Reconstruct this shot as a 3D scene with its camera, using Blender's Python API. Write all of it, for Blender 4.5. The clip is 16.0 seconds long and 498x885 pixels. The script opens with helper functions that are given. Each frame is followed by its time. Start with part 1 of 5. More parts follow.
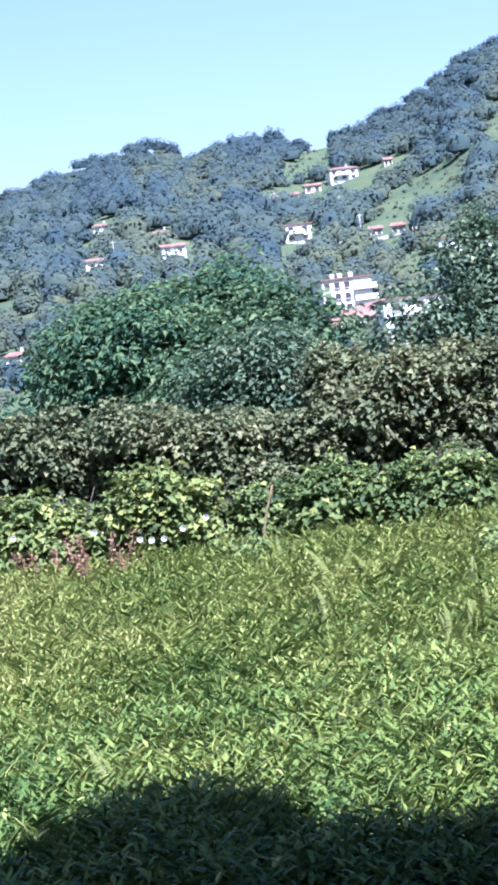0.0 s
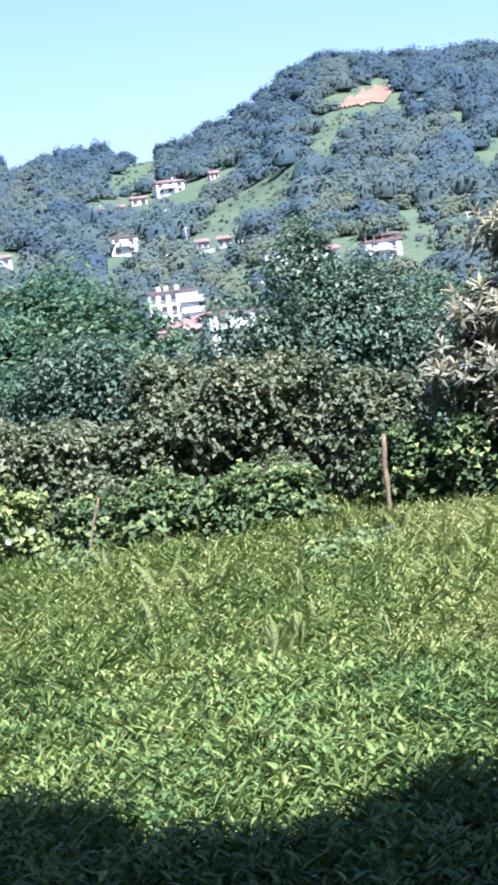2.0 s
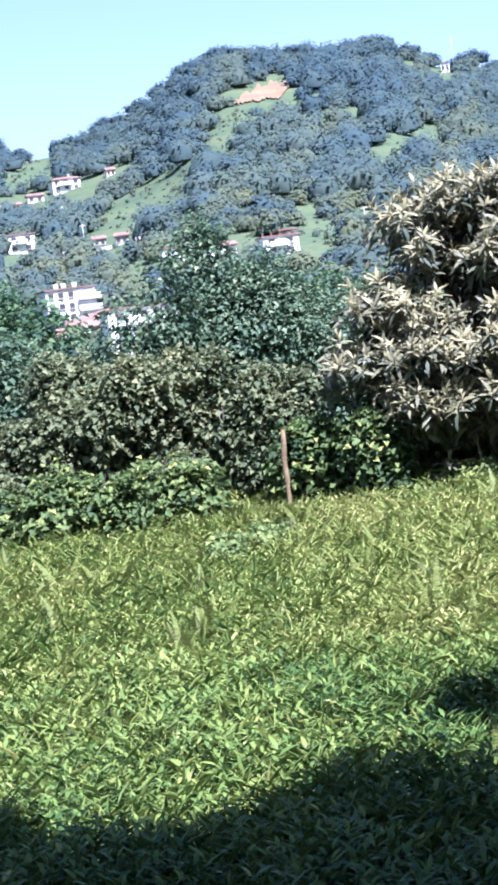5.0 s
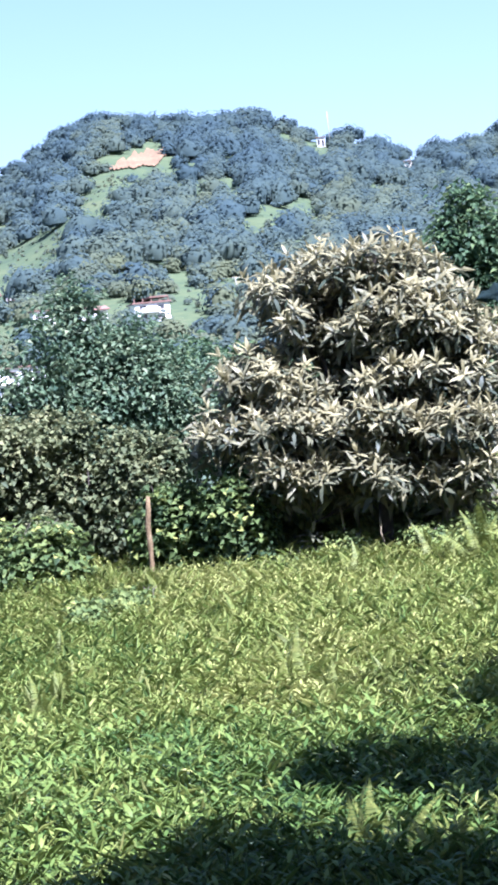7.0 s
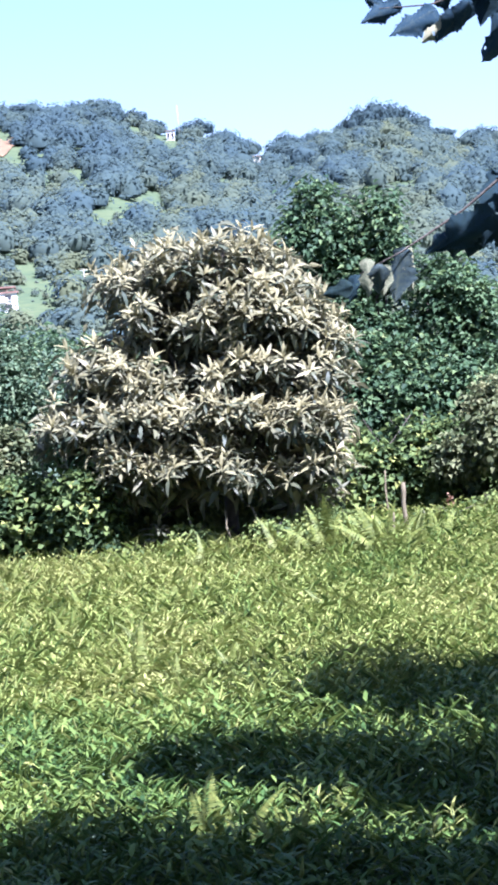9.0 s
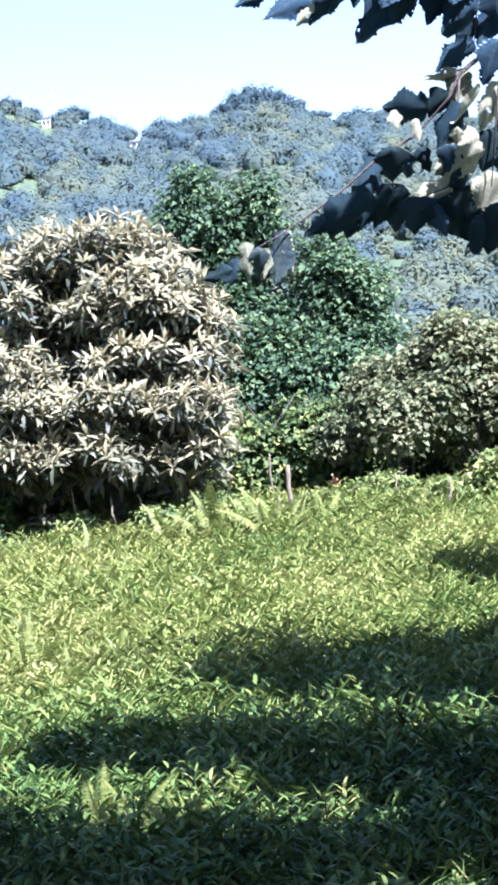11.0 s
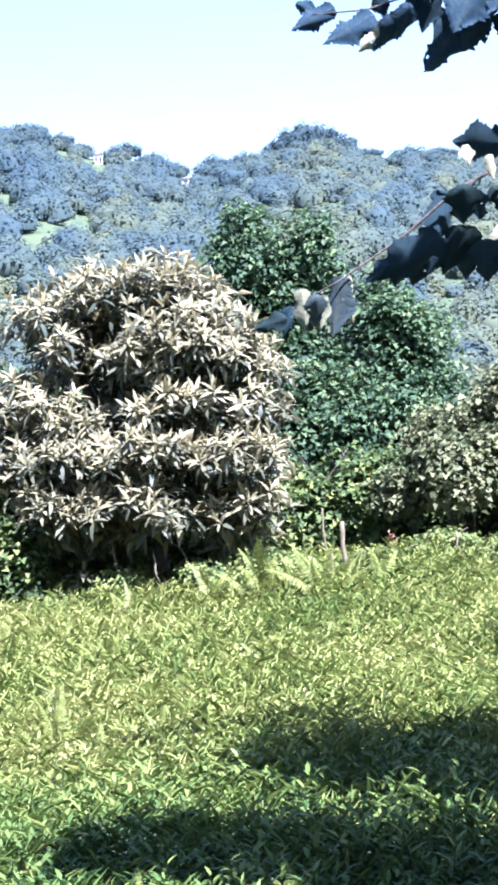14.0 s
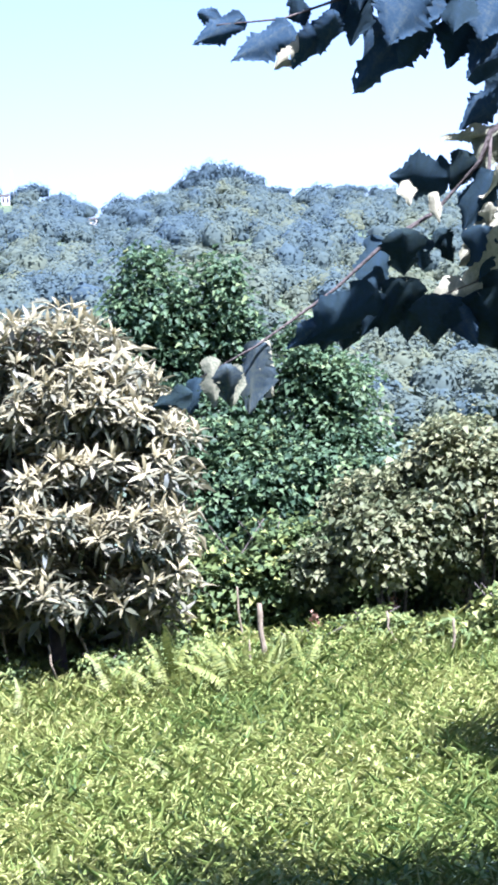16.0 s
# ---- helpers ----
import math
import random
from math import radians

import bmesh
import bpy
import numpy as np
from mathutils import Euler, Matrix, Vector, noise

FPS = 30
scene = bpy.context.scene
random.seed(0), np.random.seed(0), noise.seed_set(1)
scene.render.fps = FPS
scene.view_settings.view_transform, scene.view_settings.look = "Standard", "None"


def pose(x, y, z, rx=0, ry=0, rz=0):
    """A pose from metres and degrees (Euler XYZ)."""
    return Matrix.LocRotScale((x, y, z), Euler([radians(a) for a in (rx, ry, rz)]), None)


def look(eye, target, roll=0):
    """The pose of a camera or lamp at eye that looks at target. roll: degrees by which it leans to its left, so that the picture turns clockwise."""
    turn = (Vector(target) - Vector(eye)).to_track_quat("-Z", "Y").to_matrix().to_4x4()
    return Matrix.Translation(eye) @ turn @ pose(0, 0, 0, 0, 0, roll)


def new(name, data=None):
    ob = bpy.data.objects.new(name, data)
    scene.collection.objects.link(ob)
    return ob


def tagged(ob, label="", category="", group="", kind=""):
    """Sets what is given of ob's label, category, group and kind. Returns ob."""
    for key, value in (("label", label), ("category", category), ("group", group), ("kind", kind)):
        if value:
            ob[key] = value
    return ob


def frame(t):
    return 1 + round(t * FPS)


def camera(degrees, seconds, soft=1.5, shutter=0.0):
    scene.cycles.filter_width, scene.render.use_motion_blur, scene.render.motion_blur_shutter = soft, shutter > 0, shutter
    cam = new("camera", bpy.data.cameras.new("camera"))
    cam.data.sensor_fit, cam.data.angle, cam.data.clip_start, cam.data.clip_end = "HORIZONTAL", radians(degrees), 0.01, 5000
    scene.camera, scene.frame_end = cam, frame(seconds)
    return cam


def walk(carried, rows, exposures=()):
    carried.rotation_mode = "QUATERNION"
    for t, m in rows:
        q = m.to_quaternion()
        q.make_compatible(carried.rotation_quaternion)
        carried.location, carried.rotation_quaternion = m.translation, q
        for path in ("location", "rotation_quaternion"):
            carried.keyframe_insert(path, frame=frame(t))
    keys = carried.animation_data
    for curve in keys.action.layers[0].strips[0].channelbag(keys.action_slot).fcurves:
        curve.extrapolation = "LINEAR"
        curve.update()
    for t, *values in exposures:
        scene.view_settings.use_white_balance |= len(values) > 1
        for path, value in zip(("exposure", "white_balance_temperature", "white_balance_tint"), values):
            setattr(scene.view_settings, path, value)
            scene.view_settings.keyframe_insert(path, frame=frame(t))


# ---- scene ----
# ---- the camera and its way ----
cam = camera(12.583, 16.0, soft=3.5)
ROWS = [
    (0, pose(0.000, 0.000, 3.300, 88.908, 7.499, 10.371)),
    (0.5, pose(0.000, 0.000, 3.300, 89.431, 7.173, 9.324)),
    (1, pose(0.000, 0.000, 3.300, 89.043, 7.413, 7.359)),
    (1.5, pose(0.000, 0.000, 3.300, 88.708, 7.600, 6.985)),
    (2, pose(0.000, 0.000, 3.300, 88.655, 7.460, 5.934)),
    (2.5, pose(0.000, 0.000, 3.300, 88.824, 7.324, 5.346)),
    (3, pose(0.000, 0.000, 3.300, 88.440, 7.261, 3.955)),
    (3.2, pose(0.000, 0.000, 3.300, 88.220, 7.573, 4.326)),
    (5.3, pose(0.000, 0.000, 3.300, 88.221, 7.927, 3.161)),
    (5.5, pose(0.000, 0.000, 3.300, 88.491, 7.288, 2.949)),
    (6, pose(0.000, 0.000, 3.300, 88.261, 6.432, 1.215)),
    (6.5, pose(0.000, 0.000, 3.300, 89.262, 6.702, 0.682)),
    (7, pose(0.000, 0.000, 3.300, 89.513, 6.099, -0.046)),
    (7.5, pose(0.000, 0.000, 3.300, 89.707, 6.107, -1.842)),
    (8, pose(0.000, 0.000, 3.300, 89.623, 5.952, -2.364)),
    (8.2, pose(0.000, 0.000, 3.300, 89.349, 5.779, -2.892)),
    (10.3, pose(0.000, 0.000, 3.300, 88.820, 5.550, -4.484)),
    (10.5, pose(0.000, 0.000, 3.300, 89.007, 5.795, -4.798)),
    (11, pose(0.000, 0.000, 3.300, 88.261, 6.778, -6.945)),
    (11.5, pose(0.000, 0.000, 3.300, 88.259, 6.545, -6.678)),
    (12, pose(0.000, 0.000, 3.300, 88.264, 6.411, -6.969)),
    (12.5, pose(0.000, 0.000, 3.300, 89.186, 6.142, -6.521)),
    (13, pose(0.000, 0.000, 3.300, 89.212, 5.818, -6.334)),
    (13.5, pose(0.000, 0.000, 3.300, 90.169, 6.349, -5.350)),
    (13.9, pose(0.091, 0.730, 3.310, 89.634, 6.575, -5.621)),
    (14, pose(0.142, 1.317, 3.432, 89.341, 6.287, -5.686)),
    (14.1, pose(0.460, 3.770, 3.687, 88.751, 7.000, -5.442)),
    (14.5, pose(0.460, 3.770, 3.687, 89.079, 7.008, -5.556)),
    (15, pose(0.468, 3.730, 3.686, 90.079, 7.482, -6.358)),
    (15.5, pose(0.468, 3.700, 3.690, 90.646, 7.197, -7.093)),
    (16, pose(0.470, 3.650, 3.700, 90.048, 7.107, -7.944)),
]
EXPOSURES = [(0, 2.02, 4990, 27), (5.3, 2.16, 5060, 27), (8.2, 2.27, 5110, 27), (10.5, 2.55, 5110, 28), (12.5, 2.74, 5080, 29), (16, 2.64, 5100, 31)]

walk(cam, ROWS, exposures=EXPOSURES)

# ---- daylight ----
SUN_AZ, SUN_EL = radians(142), radians(58)      # bearing from +y towards +x
sun_way = Vector((math.sin(SUN_AZ) * math.cos(SUN_EL), math.cos(SUN_AZ) * math.cos(SUN_EL), math.sin(SUN_EL)))
world = bpy.data.worlds.new("sky")
scene.world = world
world.use_nodes = True
wn = world.node_tree.nodes
sky = wn.new("ShaderNodeTexSky")
sky.sky_type = 'NISHITA'
sky.sun_disc = False
sky.sun_elevation = SUN_EL
sky.sun_rotation = SUN_AZ
sky.air_density, sky.dust_density, sky.ozone_density = 1.0, 1.1, 0.0
world.node_tree.links.new(sky.outputs[0], wn["Background"].inputs[0])
wn["Background"].inputs[1].default_value = 0.05
sun_data = bpy.data.lights.new("sun", 'SUN')
sun_data.energy, sun_data.angle, sun_data.color = 5.0, radians(0.5), (1.0, 0.95, 0.85)
sun = new("sun", sun_data)
sun.matrix_world = look(sun_way * 60, (0, 0, 0))


# ---- materials ----
def material(name, colors, rough=0.6, metal=0.0, attr=None, scale=4.0, spread=0.25, bump=0.0, bump_scale=40.0, thin=0.0, gloss=0.5):
    """Colours run along a ramp; the place on it is the mesh's own tint or a noise, with a second finer noise on top."""
    m = bpy.data.materials.new(name)
    m.use_nodes = True
    nt = m.node_tree
    n, l = nt.nodes, nt.links
    bsdf = n["Principled BSDF"]
    bsdf.inputs["Roughness"].default_value = rough
    bsdf.inputs["Metallic"].default_value = metal
    bsdf.inputs["Specular IOR Level"].default_value = gloss
    coord = n.new("ShaderNodeTexCoord")
    fine = n.new("ShaderNodeTexNoise")
    fine.inputs["Scale"].default_value = scale
    fine.inputs["Detail"].default_value = 5
    l.new(coord.outputs["Object"], fine.inputs["Vector"])
    ramp = n.new("ShaderNodeValToRGB")
    while len(ramp.color_ramp.elements) < len(colors):
        ramp.color_ramp.elements.new(0.5)
    for i, c in enumerate(colors):
        ramp.color_ramp.elements[i].position = i / max(1, len(colors) - 1)
        ramp.color_ramp.elements[i].color = (*c, 1)
    if attr:
        a = n.new("ShaderNodeAttribute")
        a.attribute_name = attr
        mix = n.new("ShaderNodeMath")
        mix.operation = 'MULTIPLY_ADD'
        mix.inputs[1].default_value = spread
        off = n.new("ShaderNodeMath")
        off.operation = 'SUBTRACT'
        off.inputs[1].default_value = 0.5
        l.new(fine.outputs["Fac"], off.inputs[0])
        l.new(off.outputs[0], mix.inputs[0])
        l.new(a.outputs["Fac"], mix.inputs[2])
        l.new(mix.outputs[0], ramp.inputs["Fac"])
    else:
        wide = n.new("ShaderNodeTexNoise")
        wide.inputs["Scale"].default_value = scale * 0.13
        wide.inputs["Detail"].default_value = 3
        l.new(coord.outputs["Object"], wide.inputs["Vector"])
        mix = n.new("ShaderNodeMix")
        mix.inputs["Factor"].default_value = 0.5
        l.new(fine.outputs["Fac"], mix.inputs["A"])
        l.new(wide.outputs["Fac"], mix.inputs["B"])
        stretch = n.new("ShaderNodeMapRange")
        stretch.inputs["From Min"].default_value = 0.3
        stretch.inputs["From Max"].default_value = 0.7
        l.new(mix.outputs["Result"], stretch.inputs["Value"])
        l.new(stretch.outputs["Result"], ramp.inputs["Fac"])
    l.new(ramp.outputs["Color"], bsdf.inputs["Base Color"])
    if bump:
        grain = n.new("ShaderNodeTexNoise")
        grain.inputs["Scale"].default_value = bump_scale
        grain.inputs["Detail"].default_value = 6
        l.new(coord.outputs["Object"], grain.inputs["Vector"])
        b = n.new("ShaderNodeBump")
        b.inputs["Strength"].default_value = bump
        b.inputs["Distance"].default_value = 0.02
        l.new(grain.outputs["Fac"], b.inputs["Height"])
        l.new(b.outputs["Normal"], bsdf.inputs["Normal"])
    if thin:
        tr = n.new("ShaderNodeBsdfTranslucent")
        l.new(ramp.outputs["Color"], tr.inputs["Color"])
        ms = n.new("ShaderNodeMixShader")
        ms.inputs[0].default_value = thin
        l.new(bsdf.outputs[0], ms.inputs[1])
        l.new(tr.outputs[0], ms.inputs[2])
        l.new(ms.outputs[0], n["Material Output"].inputs["Surface"])
    return m


M_GROUND = material("meadow_ground", [(0.035, 0.055, 0.035), (0.06, 0.09, 0.052), (0.085, 0.115, 0.06)], 0.95, scale=0.25, bump=0.6, bump_scale=1.5)
M_HILL = material("hillside_grass", [(0.041, 0.061, 0.038), (0.055, 0.079, 0.044), (0.072, 0.094, 0.048), (0.092, 0.106, 0.054)], 0.95, scale=0.3, bump=0.9, bump_scale=0.8, gloss=0.1)
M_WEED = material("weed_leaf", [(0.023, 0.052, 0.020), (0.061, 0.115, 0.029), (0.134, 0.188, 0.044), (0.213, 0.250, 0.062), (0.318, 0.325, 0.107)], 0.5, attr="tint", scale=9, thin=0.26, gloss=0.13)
M_FERN = material("fern_leaf", [(0.085, 0.116, 0.029), (0.152, 0.180, 0.040), (0.228, 0.238, 0.058)], 0.55, attr="tint", scale=9, thin=0.3, gloss=0.25)
M_HAZEL = material("hazel_leaf", [(0.042, 0.062, 0.034), (0.100, 0.120, 0.058), (0.162, 0.175, 0.084), (0.255, 0.248, 0.122)], 0.58, attr="tint", scale=8, thin=0.32, gloss=0.15)
M_VINE = material("vine_leaf", [(0.034, 0.058, 0.027), (0.092, 0.134, 0.046), (0.176, 0.215, 0.066), (0.336, 0.347, 0.105)], 0.56, attr="tint", scale=8, thin=0.32, gloss=0.1)
M_DARKTREE = material("glossy_dark_leaf", [(0.029, 0.057, 0.036), (0.073, 0.117, 0.065), (0.137, 0.182, 0.099), (0.227, 0.260, 0.150)], 0.55, attr="tint", scale=8, thin=0.32, gloss=0.22)
M_WALNUT = material("walnut_leaf", [(0.022, 0.056, 0.038), (0.050, 0.105, 0.060), (0.092, 0.150, 0.068), (0.150, 0.205, 0.088)], 0.62, attr="tint", scale=8, thin=0.38, gloss=0.12)
M_GREENTREE = material("mid_green_leaf", [(0.029, 0.058, 0.031), (0.072, 0.121, 0.056), (0.137, 0.190, 0.078), (0.215, 0.250, 0.108)], 0.55, attr="tint", scale=8, thin=0.32, gloss=0.16)
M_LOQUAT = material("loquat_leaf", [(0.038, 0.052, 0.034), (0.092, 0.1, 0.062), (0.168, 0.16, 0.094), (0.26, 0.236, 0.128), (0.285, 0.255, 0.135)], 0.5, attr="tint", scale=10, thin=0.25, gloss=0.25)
# blue glare, shade and sun on the leaves are put into this ramp
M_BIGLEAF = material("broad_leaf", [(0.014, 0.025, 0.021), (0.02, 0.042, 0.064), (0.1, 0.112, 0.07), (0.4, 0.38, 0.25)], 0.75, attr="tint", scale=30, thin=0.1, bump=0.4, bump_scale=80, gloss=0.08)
# distance haze is put into these leaf colours as blue
M_FAR_HAZE = material("hazed_far_woods", [(0.054, 0.085, 0.098), (0.070, 0.101, 0.096), (0.096, 0.121, 0.088), (0.124, 0.142, 0.082)], 0.95, attr="tint", scale=0.5, spread=0.25, gloss=0.1, thin=0.4)
M_BARK = material("bark", [(0.03, 0.025, 0.02), (0.065, 0.052, 0.042), (0.12, 0.1, 0.08)], 0.9, scale=18, bump=0.8, bump_scale=60)
M_POST = material("weathered_post", [(0.11, 0.072, 0.036), (0.19, 0.128, 0.062), (0.32, 0.25, 0.145)], 0.85, scale=14, bump=0.6, bump_scale=90)
M_STAKE = material("grey_stake", [(0.1, 0.08, 0.045), (0.175, 0.142, 0.085), (0.26, 0.222, 0.145)], 0.85, scale=16, bump=0.5, bump_scale=90)
M_DRY = material("dry_stalk", [(0.16, 0.07, 0.045), (0.25, 0.125, 0.08), (0.33, 0.21, 0.13)], 0.8, attr="tint", scale=9, thin=0.15)
M_PETAL = material("pale_petal", [(0.6, 0.58, 0.5), (0.75, 0.73, 0.66), (0.8, 0.8, 0.76)], 0.6, attr="tint", scale=20, thin=0.25)
M_WALL = material("white_render", [(0.62, 0.6, 0.57), (0.74, 0.72, 0.7), (0.8, 0.79, 0.77)], 0.85, scale=0.5, bump=0.15, bump_scale=6)
M_WALL2 = material("cream_render", [(0.52, 0.45, 0.38), (0.62, 0.55, 0.46), (0.7, 0.63, 0.54)], 0.85, scale=0.5, bump=0.15, bump_scale=6)
M_ROOF = material("red_tiles", [(0.12, 0.065, 0.05), (0.18, 0.1, 0.078), (0.24, 0.16, 0.125)], 0.85, scale=0.9, bump=0.5, bump_scale=5)
M_PANE = material("window_glass", [(0.03, 0.035, 0.04), (0.05, 0.055, 0.06)], 0.12, scale=0.6)
M_TRIM = material("dark_timber", [(0.1, 0.06, 0.045), (0.17, 0.1, 0.07)], 0.7, scale=3)
M_SLIP = material("bare_orange_earth", [(0.085, 0.056, 0.03), (0.16, 0.096, 0.05), (0.24, 0.155, 0.085)], 0.95, scale=0.8, bump=0.8, bump_scale=0.8)
M_CONCRETE = material("concrete", [(0.3, 0.29, 0.27), (0.42, 0.41, 0.38)], 0.9, scale=1.2, bump=0.3, bump_scale=10)


# ---- mesh tools ----
def mesh_of(name, verts, corners, counts, mat, tint=None, smooth=False):
    me = bpy.data.meshes.new(name)
    verts = np.asarray(verts, dtype=np.float32).reshape(-1, 3)
    corners, counts = np.asarray(corners, dtype=np.int32).ravel(), np.asarray(counts, dtype=np.int32).ravel()
    me.vertices.add(len(verts))
    me.vertices.foreach_set("co", verts.ravel())
    me.loops.add(len(corners))
    me.loops.foreach_set("vertex_index", corners)
    me.polygons.add(len(counts))
    me.polygons.foreach_set("loop_start", np.concatenate([[0], np.cumsum(counts)[:-1]]).astype(np.int32))
    me.polygons.foreach_set("loop_total", counts)
    if smooth:
        me.polygons.foreach_set("use_smooth", np.ones(len(counts), dtype=bool))
    if tint is not None:
        me.attributes.new("tint", 'FLOAT', 'POINT').data.foreach_set("value", np.asarray(tint, dtype=np.float32))
    me.update(calc_edges=True)
    me.materials.append(mat)
    return me


def unit(v):
    return v / np.maximum(np.linalg.norm(v, axis=-1, keepdims=True), 1e-9)


def leaf_mesh(name, p, way, up, length, width, tint, mat, droop=0.25, fold=0.0):
    """Many curved, pointed leaves: p base, way along the leaf, up its face."""
    n = len(p)
    way = unit(way)
    side = unit(np.cross(way, up))
    up = np.cross(side, way)
    length, width = np.broadcast_to(length, n)[:, None], np.broadcast_to(width, n)[:, None]
    v = np.empty((n, 6, 3), dtype=np.float32)
    for k, (s, w) in enumerate(((0, 0), (0.33, -0.5), (0.33, 0.5), (0.7, 0.42), (0.7, -0.42), (1, 0))):
        v[:, k] = p + way * length * s + side * width * w - up * length * droop * s * s + up * width * abs(w) * fold
    base = (np.arange(n) * 6)[:, None]
    corners = np.concatenate([base + np.array([[0, 2, 1]]), base + np.array([[1, 2, 3, 4]]), base + np.array([[4, 3, 5]])], axis=1)
    counts = np.tile(np.array([3, 4, 3]), n)
    return mesh_of(name, v.reshape(-1, 3), corners, counts, mat, np.repeat(tint, 6))


def small_leaf_mesh(name, p, way, up, length, width, tint, mat, droop=0.25, fold=0.3):
    """Many small leaves, each folded along its midrib."""
    n = len(p)
    way = unit(way)
    side = unit(np.cross(way, up))
    up = np.cross(side, way)
    length, width = length[:, None], width[:, None]
    v = np.stack([p, p + way * length * 0.42 + side * width * 0.55 + up * width * fold, p + way * length - up * length * droop,
                  p + way * length * 0.42 - side * width * 0.55 + up * width * fold], axis=1)
    base = (np.arange(n) * 4)[:, None]
    corners = np.concatenate([base + np.array([[0, 1, 2]]), base + np.array([[0, 2, 3]])], axis=1)
    return mesh_of(name, v.reshape(-1, 3), corners, np.full(2 * n, 3), mat, np.repeat(tint, 4))


def part(name, data, parent, label=""):
    """One mesh object under a thing or a part; data is a mesh, or a bmesh with its material."""
    if isinstance(data, tuple):
        bm, mat = data
        me = bpy.data.meshes.new(name)
        bm.to_mesh(me)
        bm.free()
        me.materials.append(mat)
        data = me
    ob = new(name, data)
    ob.parent = parent
    return tagged(ob, label)


def thing(name, at, label, category, group="", kind=""):
    ob = new(name)
    ob.matrix_basis = Matrix.Translation(at)
    return tagged(ob, label, category, group, kind)


def tube(bm, pts, radii, sides=7):
    """A bent, tapered round stick along pts."""
    rings = []
    pts = [Vector(p) for p in pts]
    for i, p in enumerate(pts):
        d = (pts[min(i + 1, len(pts) - 1)] - pts[max(i - 1, 0)]).normalized()
        a = d.orthogonal().normalized()
        b = d.cross(a)
        rings.append([bm.verts.new(p + (a * math.cos(k * math.tau / sides) + b * math.sin(k * math.tau / sides)) * radii[i]) for k in range(sides)])
    for r0, r1 in zip(rings, rings[1:]):
        for k in range(sides):
            bm.faces.new((r0[k], r0[(k + 1) % sides], r1[(k + 1) % sides], r1[k])).smooth = True
    bm.faces.new(rings[0][::-1])
    bm.faces.new(rings[-1])


def box(bm, x0, y0, z0, x1, y1, z1):
    v = [bm.verts.new((x, y, z)) for z in (z0, z1) for y in (y0, y1) for x in (x0, x1)]
    for f in ((0, 2, 3, 1), (4, 5, 7, 6), (0, 1, 5, 4), (2, 6, 7, 3), (0, 4, 6, 2), (1, 3, 7, 5)):
        bm.faces.new([v[i] for i in f])


def boxed(x0, y0, z0, x1, y1, z1, mat, bevel=0.0):
    bm = bmesh.new()
    box(bm, x0, y0, z0, x1, y1, z1)
    if bevel:
        bmesh.ops.bevel(bm, geom=bm.edges[:], offset=bevel, segments=1, affect='EDGES')
    return bm, mat


# ---- the lie of the land ----
EYE_Z, SLOPE = 3.3, math.tan(radians(4.5))
RIDGE_AZ = [-180, -60, -30, -20, -16, -13.5, -12.2, -11.3, -9.5, -8.4, -7.4, -6.5, -5.4, -4.7, -4.0, -2.9, -1.1, 0.9, 1.7, 2.4, 3.3, 4.9, 6.3, 7.3, 8.4, 9.8, 11.3, 13, 18, 30, 60, 180]
RIDGE_EL = [1.0, 2.5, 4.5, 5.14, 5.59, 6.29, 6.49, 6.09, 6.24, 5.99, 6.04, 6.29, 6.64, 6.99, 7.54, 7.89, 7.64, 7.54, 7.14, 6.84, 6.74, 6.09, 6.29, 6.44, 6.58, 5.88, 5.89, 5.54, 5.0, 4.5, 2.5, 1.0]
LOW, R0, R1 = -0.5, 420.0, 1000.0


def rise(az, r):
    s = np.clip((r - R0) / (R1 - R0), 0, 1)
    return LOW + (np.interp(az, RIDGE_AZ, RIDGE_EL) - LOW) * np.sqrt(s)


def height(x, y):
    x, y = np.asarray(x, dtype=float), np.asarray(y, dtype=float)
    r, az = np.hypot(x, y), np.degrees(np.arctan2(x, y))
    near = SLOPE * np.clip(y, -25, 45) - 0.22
    far = EYE_Z + np.clip(r, R0, R1) * np.tan(np.radians(rise(az, r)))
    far = far - np.clip(r - R1, 0, 900) * 0.22
    k = np.clip((r - 60) / (R0 - 60), 0, 1)
    valley = near * (1 - k) + (EYE_Z + R0 * math.tan(radians(LOW))) * k
    return np.where(r < R0, valley, far) + np.where(r > R0, 1.5 * np.sin(x * 0.045) * np.cos(y * 0.037), 0) * np.clip((r - R0) / 200, 0, 1)


def far_spot(az, el):
    """Where the hillside shows at this bearing and elevation, in degrees."""
    top = float(np.interp(az, RIDGE_AZ, RIDGE_EL))
    r = R0 + (R1 - R0) * min(1.0, max(0.0, (el - LOW) / (top - LOW))) ** 2
    x, y = r * math.sin(radians(az)), r * math.cos(radians(az))
    return x, y, float(height(x, y)), r


az_steps = np.radians(np.concatenate([np.arange(-180, -20, 4), np.arange(-20, 18, 0.2), np.arange(18, 180, 4)]))
r_steps = np.concatenate([np.linspace(0.5, 40, 60), np.geomspace(43, R0, 24), np.linspace(R0 + 10, R1 + 30, 62), np.geomspace(1100, 4800, 12)])
ga, gr = np.meshgrid(az_steps, r_steps, indexing="ij")
gx, gy = gr * np.sin(ga), gr * np.cos(ga)
gz = height(gx, gy)
na, nr = ga.shape
ii, jj = np.meshgrid(np.arange(na), np.arange(nr - 1), indexing="ij")
i2 = (ii + 1) % na
quads = np.stack([ii * nr + jj, ii * nr + jj + 1, i2 * nr + jj + 1, i2 * nr + jj], axis=-1).reshape(-1, 4)
hub = na * nr
